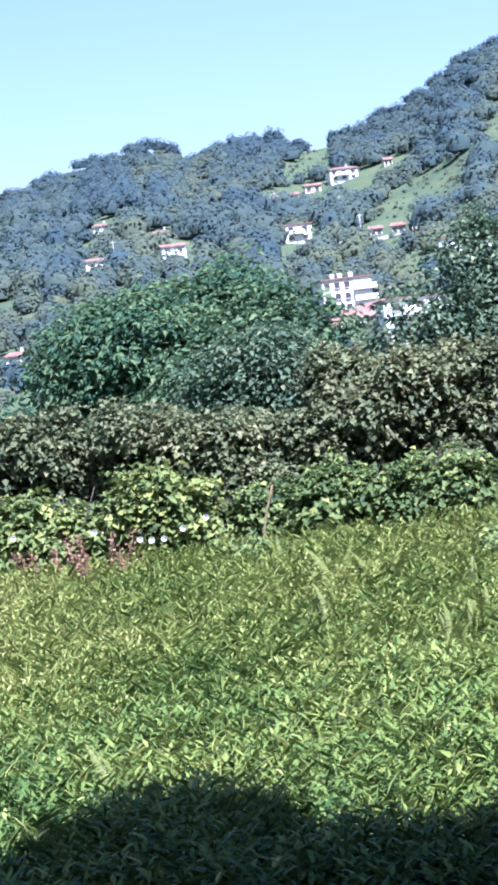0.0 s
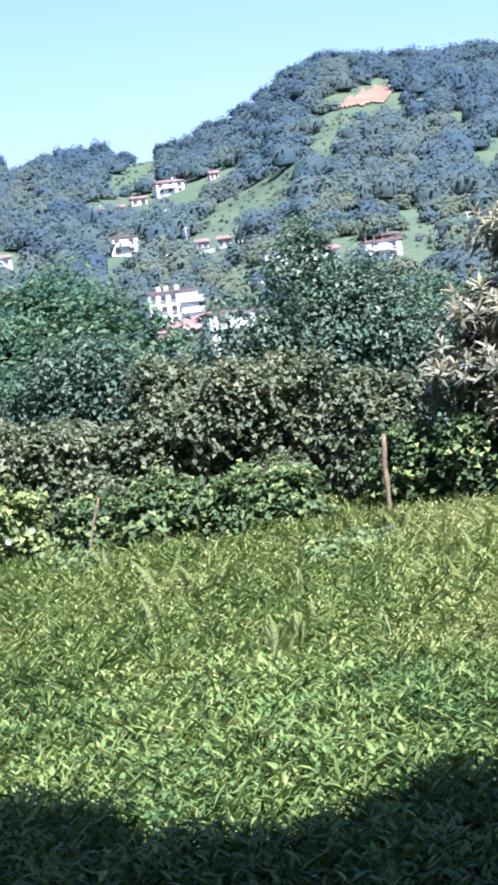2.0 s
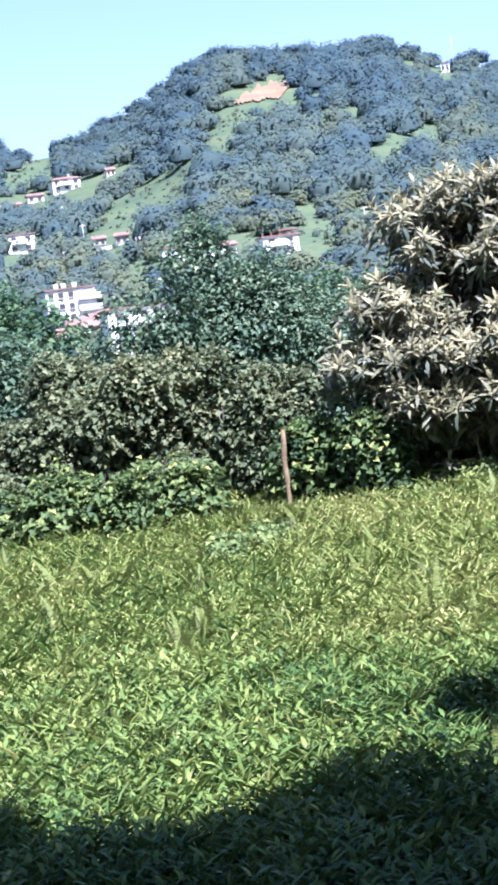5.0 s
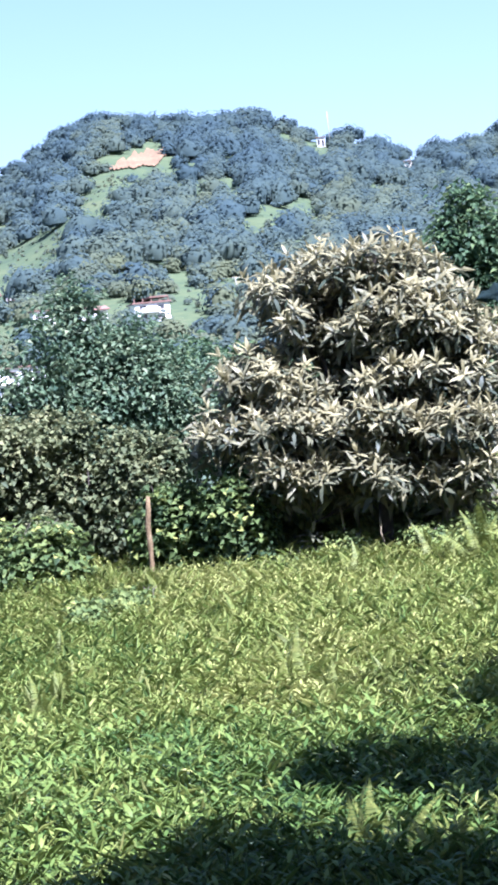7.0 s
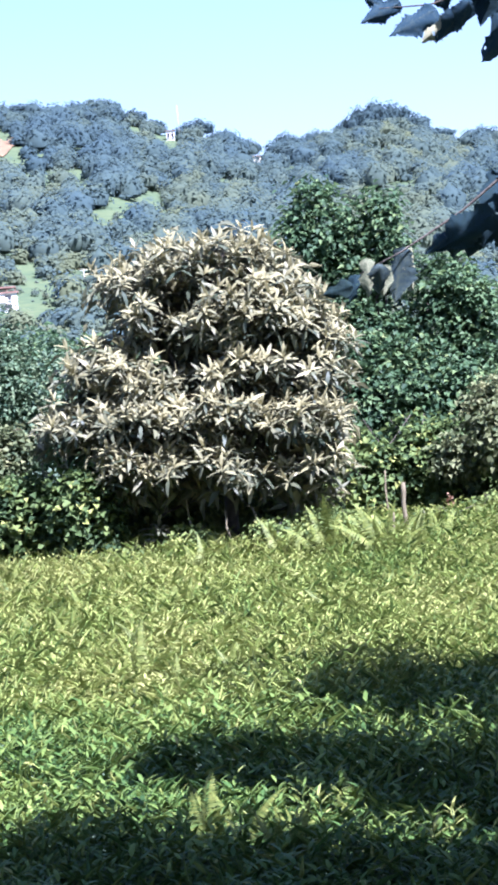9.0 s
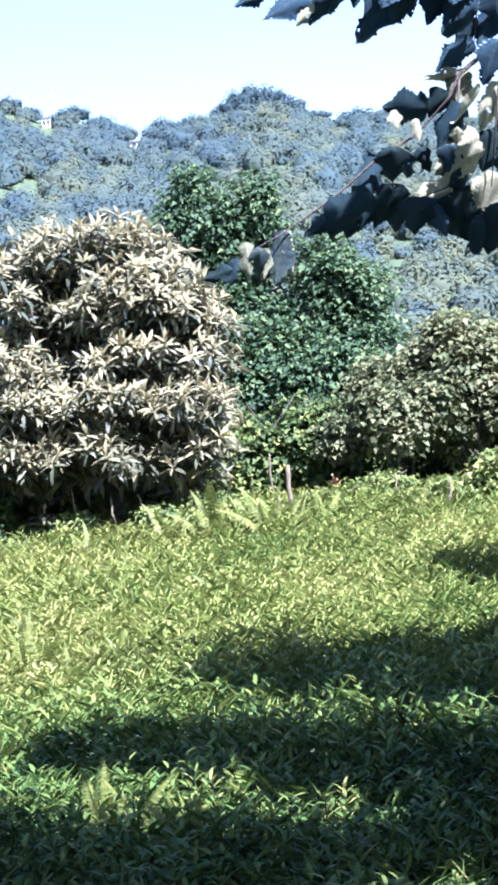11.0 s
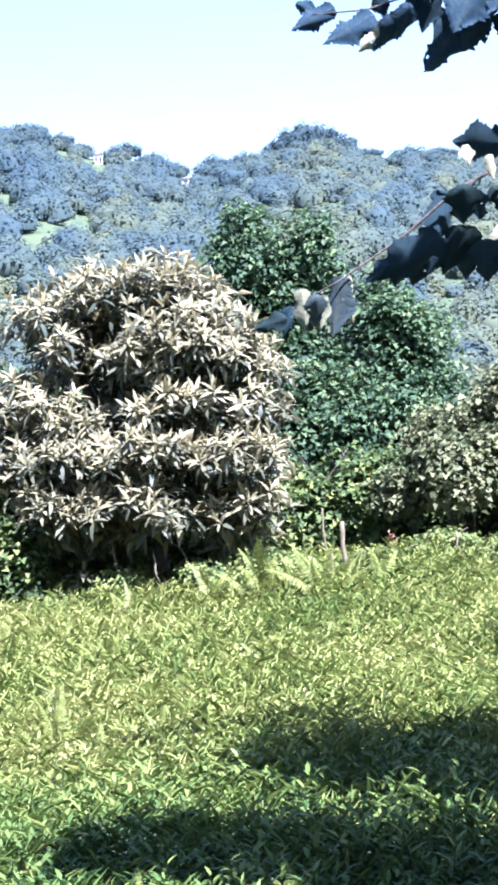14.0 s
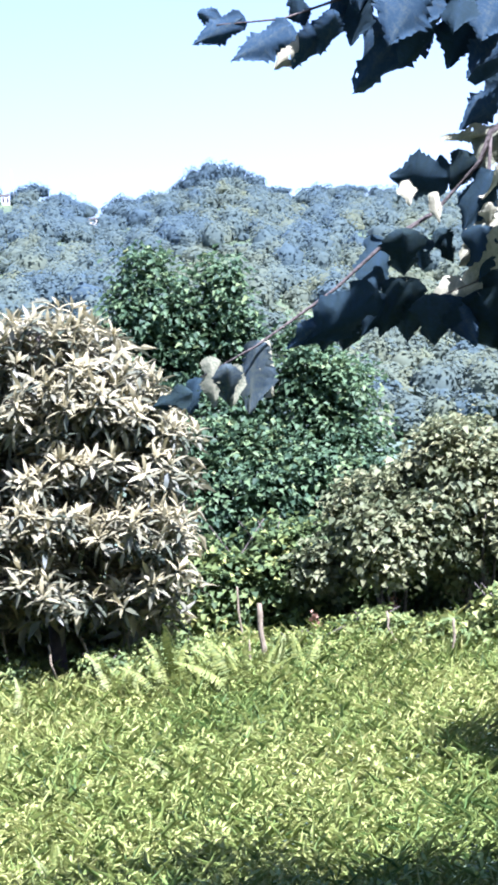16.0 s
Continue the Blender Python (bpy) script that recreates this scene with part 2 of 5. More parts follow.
tris = np.stack([np.arange(na) * nr, ((np.arange(na) + 1) % na) * nr, np.full(na, hub)], axis=-1)
gv = np.concatenate([np.stack([gx, gy, gz], axis=-1).reshape(-1, 3), [[0, 0, float(height(0, 0))]]])
ground = new("ground", mesh_of("ground", gv, np.concatenate([quads.ravel(), tris.ravel()]), np.concatenate([np.full(len(quads), 4), np.full(len(tris), 3)]), M_GROUND, smooth=True))
ground.data.materials.append(M_HILL)
ground.data.polygons.foreach_set("material_index", np.concatenate([(gr[ii, jj] > 60).ravel(), np.zeros(na)]).astype(np.int32))
tagged(ground, "green sloping meadow running down to a valley and up a hillside", "ground", kind="structure")

# clearings on the hillside: bearing and elevation of their corners
CLEARINGS = [
    [(-9.0, 5.45), (-8.23, 5.98), (-7.37, 6.2), (-7.45, 5.81), (-8.29, 5.4)],
    [(-7.04, 4.0), (-6.4, 4.5), (-5.5, 5.02), (-4.45, 5.28), (-3.83, 5.4), (-3.9, 4.75), (-4.99, 4.3), (-6.03, 4.05)],
    [(-3.76, 5.57), (-3.32, 6.41), (-2.69, 6.64), (-2.08, 6.65), (-2.53, 6.22), (-3.24, 5.69)],
    [(0.5, 4.6), (0.75, 5.25), (1.5, 5.32), (2.25, 5.26), (2.8, 4.74), (1.62, 4.62)],
    [(-1.25, 2.95), (-1.3, 3.45), (-0.5, 3.63), (0.3, 3.6), (0.2, 2.93)],
    [(5.18, 5.36), (5.38, 5.82), (5.79, 5.7), (5.72, 5.36)],
    [(10.0, 0.9), (10.0, 1.25), (10.6, 1.25), (10.6, 0.9)],
    [(-3.0, 6.62), (-2.7, 7.05), (-1.25, 7.08), (-1.2, 6.5)],
    [(-7.6, 3.55), (-7.6, 3.82), (-5.4, 3.7), (-5.4, 3.45)],
    [(-10.2, 4.4), (-8.0, 4.9), (-8.0, 5.02), (-10.2, 4.55)],
]

rng = np.random.default_rng(7)


def inside(poly, px, py):
    hit = np.zeros(len(px), dtype=bool)
    for (x0, y0), (x1, y1) in zip(poly, poly[1:] + poly[:1]):
        cross = (y0 > py) != (y1 > py)
        with np.errstate(divide="ignore", invalid="ignore"):
            hit ^= cross & (px < (x1 - x0) * (py - y0) / (y1 - y0 + 1e-12) + x0)
    return hit


# ---- houses on the hillside ----
# bearing from and to, elevation of base and eaves, storeys, roof, wall, yaw, what sets it apart
UPPER_HOUSES = [
    ("white four-storey apartment block with balconies and a dark flat roof edge", -8.36, -6.96, 1.60, 2.72, 4, "flat", M_WALL, 14),
    ("white two-storey house with a dark porch among trees", -9.04, -8.25, 3.72, 4.15, 2, "flat", M_WALL, 12),
    ("long white farmhouse with a red tiled roof", -7.74, -6.85, 5.08, 5.36, 2, "hip", M_WALL, 10),
    ("small white house with a red hipped roof", -9.35, -8.92, 4.82, 5.02, 1, "hip", M_WALL, 8),
    ("small pale outbuilding with a red roof", -8.79, -8.42, 4.88, 4.99, 1, "gable", M_WALL2, 5),
    ("low cream house with a red roof", -8.34, -7.83, 4.95, 5.1, 1, "gable", M_WALL2, 6),
    ("tiny pink house with a tiled roof at the wood's edge", -6.27, -5.99, 5.33, 5.48, 1, "gable", M_WALL2, 20),
    ("white cottage with a shallow red roof", -13.78, -13.25, 4.64, 4.78, 1, "hip", M_WALL, 0),
    ("white cottage with a broad red roof", -12.30, -11.76, 4.34, 4.5, 1, "hip", M_WALL, -6),
    ("white two-storey house with a red roof and a side wing", -12.19, -11.42, 3.72, 4.1, 2, "gable", M_WALL, 10),
    ("long low cream house half hidden by trees", -14.15, -13.24, 3.78, 3.96, 1, "gable", M_WALL2, 5),
    ("low house with a wide orange tiled roof", -16.44, -15.62, 1.62, 1.86, 1, "hip", M_WALL2, 4),
]
LOWER_HOUSES = [
    ("tiny shed with an orange roof", -11.39, -11.20, 3.36, 3.48, 1, "gable", M_WALL2, 0),
    ("pale terrace house above a retaining wall", -6.84, -6.45, 3.68, 3.86, 1, "gable", M_CONCRETE, 9),
    ("grey terrace house with an orange roof", -6.25, -5.85, 3.66, 3.86, 1, "gable", M_CONCRETE, -8),
    ("small brick-coloured terrace house", -5.75, -5.48, 3.62, 3.84, 1, "hip", M_WALL, 5),
    ("white house with a terrace parapet and red trim", -2.66, -1.66, 2.92, 3.36, 2, "parapet", M_WALL, 12),
    ("white flat-roofed house behind tree tops", -5.17, -4.55, 2.98, 3.4, 2, "flat", M_WALL, 10),
    ("white house with a red roof behind tree tops", -4.03, -3.19, 3.0, 3.34, 2, "gable", M_WALL, 14),
    ("big white flat-roofed house half hidden by a dark tree", -6.95, -3.6, 0.85, 2.0, 3, "flat", M_WALL, 10),
    ("white hut on the ridge beside a mast", 2.50, 2.72, 6.72, 6.95, 1, "flat", M_WALL, 0),
    ("small white hut at the edge of a clearing", 10.02, 10.28, 0.95, 1.14, 1, "gable", M_WALL, 0),
    ("low brown-roofed hut on the wooded slope", 4.47, 4.85, 6.0, 6.12, 1, "flat", M_WALL2, 0),
]
HOUSES = UPPER_HOUSES + LOWER_HOUSES


def roof_mesh(kind, w, d, h, z):
    bm = bmesh.new()
    o = 0.5
    if kind in ("flat", "parapet"):
        box(bm, -w / 2 - 0.4, -d / 2 - 0.4, z, w / 2 + 0.4, d / 2 + 0.4, z + 0.35)
        return bm, (M_ROOF if kind == "parapet" else M_TRIM)
    inset = w * 0.22 if kind == "hip" else -0.3
    a = [bm.verts.new(p) for p in ((-w / 2 - o, -d / 2 - o, z), (w / 2 + o, -d / 2 - o, z), (w / 2 + o, d / 2 + o, z), (-w / 2 - o, d / 2 + o, z))]
    b = [bm.verts.new((p.co.x, p.co.y, z + 0.22)) for p in a]
    r = [bm.verts.new((-w / 2 + inset, 0, z + h)), bm.verts.new((w / 2 - inset, 0, z + h))]
    bm.faces.new(a[::-1])
    for k in range(4):
        bm.faces.new((a[k], a[(k + 1) % 4], b[(k + 1) % 4], b[k]))
    bm.faces.new((b[0], b[1], r[1], r[0]))
    bm.faces.new((b[2], b[3], r[0], r[1]))
    bm.faces.new((b[1], b[2], r[1]))
    bm.faces.new((b[3], b[0], r[0]))
    return bm, M_ROOF


def window(parent, x, y, z, w, h):
    f = boxed(-w / 2 - 0.12, -0.1, -0.12, w / 2 + 0.12, 0.05, h + 0.12, M_TRIM)
    win = part("window", f, parent)
    win.matrix_basis = Matrix.Translation((x, y, z))
    part("pane", boxed(-w / 2, -0.13, 0, w / 2, -0.103, h, M_PANE), win)
    part("sill", boxed(-w / 2 - 0.2, -0.32, -0.22, w / 2 + 0.2, -0.1, -0.124, M_CONCRETE), win)


def house(label, a0, a1, e0, e1, storeys, kind, wall, yaw):
    az = (a0 + a1) / 2
    x, y, z, r = far_spot(az, e0)
    w = radians(a1 - a0) * r * (0.8 if kind in ("gable", "hip") else 0.92)
    h = r * (math.tan(radians(e1)) - math.tan(radians(e0)))
    d = min(w * 0.8, 11)
    root = thing("apartment_block" if storeys > 3 else "house", (x, y, z - 0.3), label, "house", "houses on the hillside")
    root.rotation_euler.z = radians(-az + yaw)
    part("wall", boxed(-w / 2, -d / 2, -2.5, w / 2, d / 2, h, wall, 0.06), root)
    roof = part("roof", roof_mesh(kind, w, d, max(1.1, w * 0.12), h + 0.01), root)
    if kind == "hip":
        part("chimney", boxed(w * 0.15, 0.4, h + 0.8, w * 0.15 + 0.7, 1.1, h + max(1.1, w * 0.12) + 0.9, M_CONCRETE), roof)
    if kind == "parapet":
        for k in range(5):
            part("post", boxed(-w / 2 + k * w / 4.2, -d / 2, h + 0.36, -w / 2 + k * w / 4.2 + 0.3, -d / 2 + 0.3, h + 1.2, M_TRIM), roof)
        part("canopy", boxed(-w * 0.05, -d / 2 - 0.2, h + 1.2, w / 2 * 0.95, d / 2, h + 1.55, M_ROOF), roof)
    step = h / storeys
    n = 5 if storeys > 3 else max(2, min(5, int(w / 3)))
    for s in range(storeys):
        for k in range(n):
            wx = -w / 2 + (k + 0.5) * w / n
            if storeys > 3 and k >= n - 2:
                continue
            window(root, wx, -d / 2, s * step + step * 0.32, min(1.3, w / n * 0.45), step * 0.42)
        if storeys > 1 and s > 0:
            b0, b1 = (w * 0.12, w / 2 + 0.8) if storeys > 3 else (-w * 0.32, w * 0.2)
            bal = part("balcony", boxed(b0, -d / 2 - 1.3, s * step - 0.2, b1, -d / 2 - 0.004, s * step, M_CONCRETE), root)
            part("parapet", boxed(b0, -d / 2 - 1.3, s * step + 0.004, b1, -d / 2 - 1.15, s * step + 0.95, wall), bal)
    if storeys > 3:
        lean_to = part("lean_to_roof", boxed(-w / 2 - 1, -3.2, -0.15, w / 2 + 2, 3.2, 0.15, M_ROOF), root, "red sheet roof of a lean-to")
        lean_to.matrix_basis = Matrix.LocRotScale((0, -d / 2 - 5.2, 1.7), Euler((radians(24), radians(-9), 0)), (1, 1, 1))
        for k, tx in enumerate((-0.25, -0.1, 0.12)):
            part("water_tank", boxed(w * tx, -1.0, h + 0.36, w * tx + 1.1, 0.2, h + 1.5, M_CONCRETE, 0.1), roof)
    return root


for row in HOUSES:
    house(*row)

# retaining wall below the terrace houses
x0, y0, z0, r_ = far_spot(-6.4, 3.56)
wall_root = thing("retaining_wall", (x0, y0, z0), "long grey concrete retaining wall below terrace houses", "wall")
wall_root.rotation_euler.z = radians(6.4)
for k in range(6):
    part("panel", boxed(-13 + k * 4.4, -0.2, -1, -13 + k * 4.4 + 4.36, 0.2, 1.0 + 0.12 * (k % 2), M_CONCRETE, 0.04), wall_root)


def pole(az, e0, e1, thick, name, label, arms=True):
    x, y, z, r = far_spot(az, e0)
    h = r * (math.tan(radians(e1)) - math.tan(radians(e0)))
    root = thing(name, (x, y, z - 0.3), label, "pole", "poles on the hillside")
    bm = bmesh.new()
    tube(bm, [(0, 0, 0), (0, 0, h * 0.5), (0, 0, h)], [thick, thick * 0.8, thick * 0.6], 6)
    part("shaft", (bm, M_CONCRETE), root)
    if arms:
        part("crossarm", boxed(-0.9, -0.08, h * 0.93, 0.9, 0.08, h * 0.93 + 0.16, M_CONCRETE), root)


pole(-7.0, 3.62, 4.3, 0.22, "utility_pole", "grey concrete utility pole on the hillside meadow")
pole(-7.44, 4.2, 4.78, 0.2, "utility_pole", "grey concrete utility pole on the hillside meadow")
pole(-13.27, 3.95, 4.46, 0.18, "utility_pole", "grey concrete utility pole on the hillside meadow")
pole(0.1, 3.3, 3.75, 0.16, "utility_pole", "grey concrete utility pole on the hillside meadow")
pole(2.84, 6.75, 7.56, 0.22, "radio_mast", "thin grey radio mast on the ridge", False)

# the landslip: bare earth lying on the slope
ls_a, ls_e = np.meshgrid(np.linspace(-3.0, -1.25, 70), np.linspace(0, 1, 12), indexing="ij")
ls_top = np.interp(ls_a, [-3.0, -2.6, -2.1, -1.6, -1.25], [6.76, 6.88, 7.0, 7.03, 6.96]) + 0.03 * np.sin(ls_a * 17) + 0.012 * np.sin(ls_a * 41)
ls_low = np.interp(ls_a, [-3.0, -2.2, -1.6, -1.25], [6.76, 6.76, 6.74, 6.92]) + 0.015 * np.sin(ls_a * 13 + 1)
lv = []
for a, e, lo, hi in zip(ls_a.ravel(), ls_e.ravel(), ls_low.ravel(), ls_top.ravel()):
    x, y, z, r = far_spot(a, lo + (hi - lo) * e)
    gully = abs(noise.noise((a * 9, e * 0.7, 3.0))) * 3.0 + noise.noise((a * 25, e * 2.5, 1.0)) * 1.2
    lv.append((x, y + gully * 2.2, z + 0.7 + 0.7 * gully))
lq = [(i * 12 + j, (i + 1) * 12 + j, (i + 1) * 12 + j + 1, i * 12 + j + 1) for i in range(69) for j in range(11)]
slip = new("landslip", mesh_of("landslip", np.array(lv), np.array(lq), np.full(len(lq), 4), M_SLIP, smooth=True))
tagged(slip, "bare orange earth of a landslip below the summit", "landslip", kind="structure")

# ---- woods on the hillside ----
WOODS = 4200
wa = rng.uniform(-18.5, 15.5, WOODS * 3)
we = rng.uniform(0.0, 1.0, WOODS * 3) ** 0.9
top = np.interp(wa, RIDGE_AZ, RIDGE_EL)
floor_el = np.where(wa > 5, -0.3, 0.6)
we = floor_el + we * (top - floor_el)
we = np.where(np.arange(len(we)) % 4 == 0, top - 0.9 * rng.random(len(we)) ** 1.5, we)
keep = np.ones(len(wa), dtype=bool)
for k, poly in enumerate(CLEARINGS):
    keep &= ~inside(poly, wa, we)
    if k in (0, 1, 2, 7):
        keep &= ~inside(poly, wa, we + 0.22) & ~inside(poly, wa, we + 0.4)
for row in HOUSES:
    keep &= ~((wa > row[1] - 0.1) & (wa < row[2] + 0.1) & (we > row[3] - (0.95 if row[5] > 3 else 0.5 if row[6] == "parapet" else 0.3)) & (we < row[3] + 0.18))
wa, we, top = wa[keep][:WOODS], we[keep][:WOODS], top[keep][:WOODS]
s = ((we - LOW) / (top - LOW)) ** 2
wr = R0 + (R1 - R0) * np.clip(s, 0, 1)
wx, wy = wr * np.sin(np.radians(wa)), wr * np.cos(np.radians(wa))
wz = height(wx, wy)
zone = np.sin(wa * 1.3 + 1.0 + np.sin(we * 2.0)) * 0.5 + np.sin(we * 3.1 + wa * 0.6) * 0.3 + np.sin(wa * 3.7 - we * 2.2) * 0.3
th = rng.uniform(5.5, 9.0, len(wa)) * (1 + 0.15 * zone) * np.interp(top - we, [0.2, 0.9], [1.0, 1.25])
th = np.where(rng.random(len(wa)) < 0.25, th * 0.65, th)
tr = th * rng.uniform(0.55, 0.85, len(wa))
clump = np.sin(wa * 5.3 + 2.0 * np.sin(we * 4.1)) * np.sin(we * 7.7 + 1.5 * np.sin(wa * 3.1))
th = th * (1 + 0.22 * clump)
# tone falls uphill, which deepens the painted haze blue towards the ridge
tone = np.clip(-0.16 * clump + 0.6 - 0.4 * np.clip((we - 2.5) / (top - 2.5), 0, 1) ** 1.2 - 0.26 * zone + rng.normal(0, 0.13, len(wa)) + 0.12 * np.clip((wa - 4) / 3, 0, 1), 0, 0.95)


ico = bmesh.new()
bmesh.ops.create_icosphere(ico, subdivisions=1, radius=1.0)
ICO_V = np.array([v.co[:] for v in ico.verts])
ICO_F = np.array([[v.index for v in f.verts] for f in ico.faces if f.calc_center_median().z > -0.45])
ico.free()


def wood_mesh(name, x, y, z, h, r, tone, per, size, mat, knobs=8):
    """Crowns of many small leaf sprays over a few lobes, round a leafy core."""
    n = len(x)
    reach = np.stack([r, r, h * 0.6], axis=-1)[:, None]
    mid = np.stack([x, y, z + h * 0.38], axis=-1)[:, None]
    lobe_way = unit(rng.normal(0, 1, (n, knobs, 3)) + np.array([0, 0, 0.3]))
    lobe_far = rng.uniform(0.14, 0.36, (n, knobs))

    def skin(d):
        near = np.clip(np.einsum("npk,nlk->npl", d, lobe_way), 0, 1) ** 7
        return 0.7 + np.max(near * lobe_far[:, None], axis=-1)

    around = np.broadcast_to(ICO_V, (n, *ICO_V.shape))
    core = around * (skin(around) - 0.15 + rng.normal(0, 0.04, (n, len(ICO_V))))[..., None] * reach + mid
    core_tint = np.clip(tone[:, None] + rng.normal(0, 0.05, (n, len(ICO_V))), 0, 1)
    d = unit(rng.normal(0, 1, (n, per, 3)) + np.array([0, 0, 0.3]))
    d[..., 2] = np.where(d[..., 2] < -0.3, -d[..., 2], d[..., 2])
    p = d * (skin(d) + rng.uniform(-0.09, 0.07, (n, per)))[..., None] * reach + mid
    L = (size * rng.uniform(0.6, 1.35, (n, per))).reshape(-1, 1)
    up = unit(d + rng.normal(0, 0.24, (n, per, 3)) + np.array([0.12, -0.25, 0.45])).reshape(-1, 3)
    way = unit(np.cross(up, rng.normal(0, 1, (n * per, 3))))
    side = np.cross(way, up)
    p = p.reshape(-1, 3)
    cards = np.stack([p - way * L * 0.5, p + side * L * 0.4, p + way * L * 0.5, p - side * L * 0.4], axis=1).reshape(-1, 3)
    card_tint = np.repeat(np.clip(tone[:, None] + rng.normal(0, 0.06, (n, per)), 0, 1).ravel(), 4)
    faces = (np.arange(n)[:, None, None] * len(ICO_V) + ICO_F[None]).ravel() + len(cards)
    return mesh_of(name, np.concatenate([cards, core.reshape(-1, 3)]), np.concatenate([np.arange(len(cards)), faces]), np.concatenate([np.full(n * per, 4), np.full(n * len(ICO_F), 3)]), mat,
                   np.concatenate([card_tint, core_tint.ravel()]), smooth=True)


close = wr < 590
thin_out = ~close | (rng.random(len(wa)) < 0.55)
wx, wy, wz, th, tr, tone, close = (q[thin_out] for q in (wx, wy, wz, th, tr, tone, close))
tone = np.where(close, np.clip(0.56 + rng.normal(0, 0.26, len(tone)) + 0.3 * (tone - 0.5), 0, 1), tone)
th = np.where(close, th * rng.uniform(0.6, 0.95, len(th)), th)
tr = np.where(close, tr * 0.72, tr)
low = rng.random(len(wx)) < 0.75
under_x, under_y = wx[low] + rng.normal(0, 9, low.sum()), wy[low] + rng.normal(0, 9, low.sum())
under_a = np.degrees(np.arctan2(under_x, under_y))
under_top = np.interp(under_a, RIDGE_AZ, RIDGE_EL)
under_e = LOW + (under_top - LOW) * np.sqrt(np.clip((np.hypot(under_x, under_y) - R0) / (R1 - R0), 0, 1))
free = np.ones(len(under_x), dtype=bool)
for poly in CLEARINGS:
    free &= ~inside(poly, under_a, under_e)
for row in HOUSES:
    free &= ~((under_a > row[1] - 0.2) & (under_a < row[2] + 0.2) & (under_e > row[3] - 0.2) & (under_e < row[3] + 0.18))
under_x, under_y, under_tone = under_x[free], under_y[free], tone[low][free]
under_h = rng.uniform(3.0, 4.6, len(under_x))
scrub = new("hillside_scrub", wood_mesh("hillside_scrub", under_x, under_y, height(under_x, under_y) - 0.6, under_h, under_h * rng.uniform(0.7, 1.1, len(under_x)), np.clip(under_tone + 0.1, 0, 1), 30, 1.05, M_FAR_HAZE))
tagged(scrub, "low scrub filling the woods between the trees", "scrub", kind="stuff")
woods = new("hillside_woods", wood_mesh("hillside_woods", *(q[~close] for q in (wx, wy, wz - 1.0, th, tr, tone)), 112, 1.12, M_FAR_HAZE))
lower = new("lower_woods", wood_mesh("lower_woods", *(q[close] for q in (wx, wy, wz - 1.0, th, tr, tone)), 150, 0.98, M_FAR_HAZE, 10))
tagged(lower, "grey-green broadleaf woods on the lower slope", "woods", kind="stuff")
tagged(woods, "dense broadleaf woods tinted haze-blue, covering the hillside", "woods", kind="stuff")
# bushes scattered on the clearings
ca, ce = rng.uniform(-10, 6, 2600), rng.uniform(2.9, 7.05, 2600)
ok = np.zeros(2600, dtype=bool)
for poly in CLEARINGS[:6] + CLEARINGS[8:]:
    ok |= inside(poly, ca, ce)
ca, ce = ca[ok][:420], ce[ok][:420]
spots = [far_spot(a, e) for a, e in zip(ca, ce)]
bx, by, bz = (np.array([q[k] for q in spots]) for k in range(3))
bh = 0.6 + 2.2 * rng.random(len(bx)) ** 2.5
bushes = new("clearing_bushes", wood_mesh("clearing_bushes", bx, by, bz - 0.2, bh, bh * 0.6, rng.uniform(0.45, 1.0, len(bx)), 24, 0.6, M_FAR_HAZE))
tagged(bushes, "scattered low bushes on the hillside clearings", "bushes", kind="stuff")


def ridge_tree(az, el_top, wide, label, tone=0.08):
    """A tree that stands out against the sky, seen on the ridge."""
    x, y, z, r = far_spot(az, 99)
    h = EYE_Z + r * math.tan(radians(el_top + 0.12)) - z
    root = thing("tree", (x, y, z), label, "tree", "trees along the ridge")
    bm = bmesh.new()
    tube(bm, [(0, 0, -0.3), (0.1, 0, h * 0.3), (0, 0.1, h * 0.75)], [0.3, 0.24, 0.08], 6)
    part("trunk", (bm, M_BARK), root)
    half = radians(wide) * r / 2
    k = 5
    dx = np.linspace(-0.75, 0.75, k) * half
    hh = h * (1.05 - 0.28 * np.abs(np.linspace(-1, 1, k)) ** 1.5 + rng.uniform(-0.1, 0.04, k))
    part("crown", wood_mesh("crown", dx, rng.uniform(-1, 1, k), np.full(k, -h * 0.05), hh, np.maximum(half * 0.5, h * 0.3) * rng.uniform(0.85, 1.2, k), np.full(k, tone), 150, 0.9, M_FAR_HAZE), root)


# a small tree before the apartment block
x, y, z, r = far_spot(-7.72, 1.6)
yard = thing("tree", (x - 1.0, y - 9.5, z), "small dark tree before the white apartment block", "tree")
yard_stem = bmesh.new()
tube(yard_stem, [(0, 0, -1.5), (0.1, 0, 1.5), (0, 0.1, 3.5)], [0.2, 0.15, 0.08], 6)
part("trunk", (yard_stem, M_BARK), yard)
part("crown", wood_mesh("crown", np.array([-0.6, 0.7, 0.1]), np.array([0.0, 0.3, -0.2]), np.array([0.3, 0.0, 1.8]), np.array([4.4, 4.2, 4.6]), np.array([1.7, 1.6, 1.4]), np.array([0.3, 0.2, 0.35]), 150, 0.5, M_FAR_HAZE), yard)

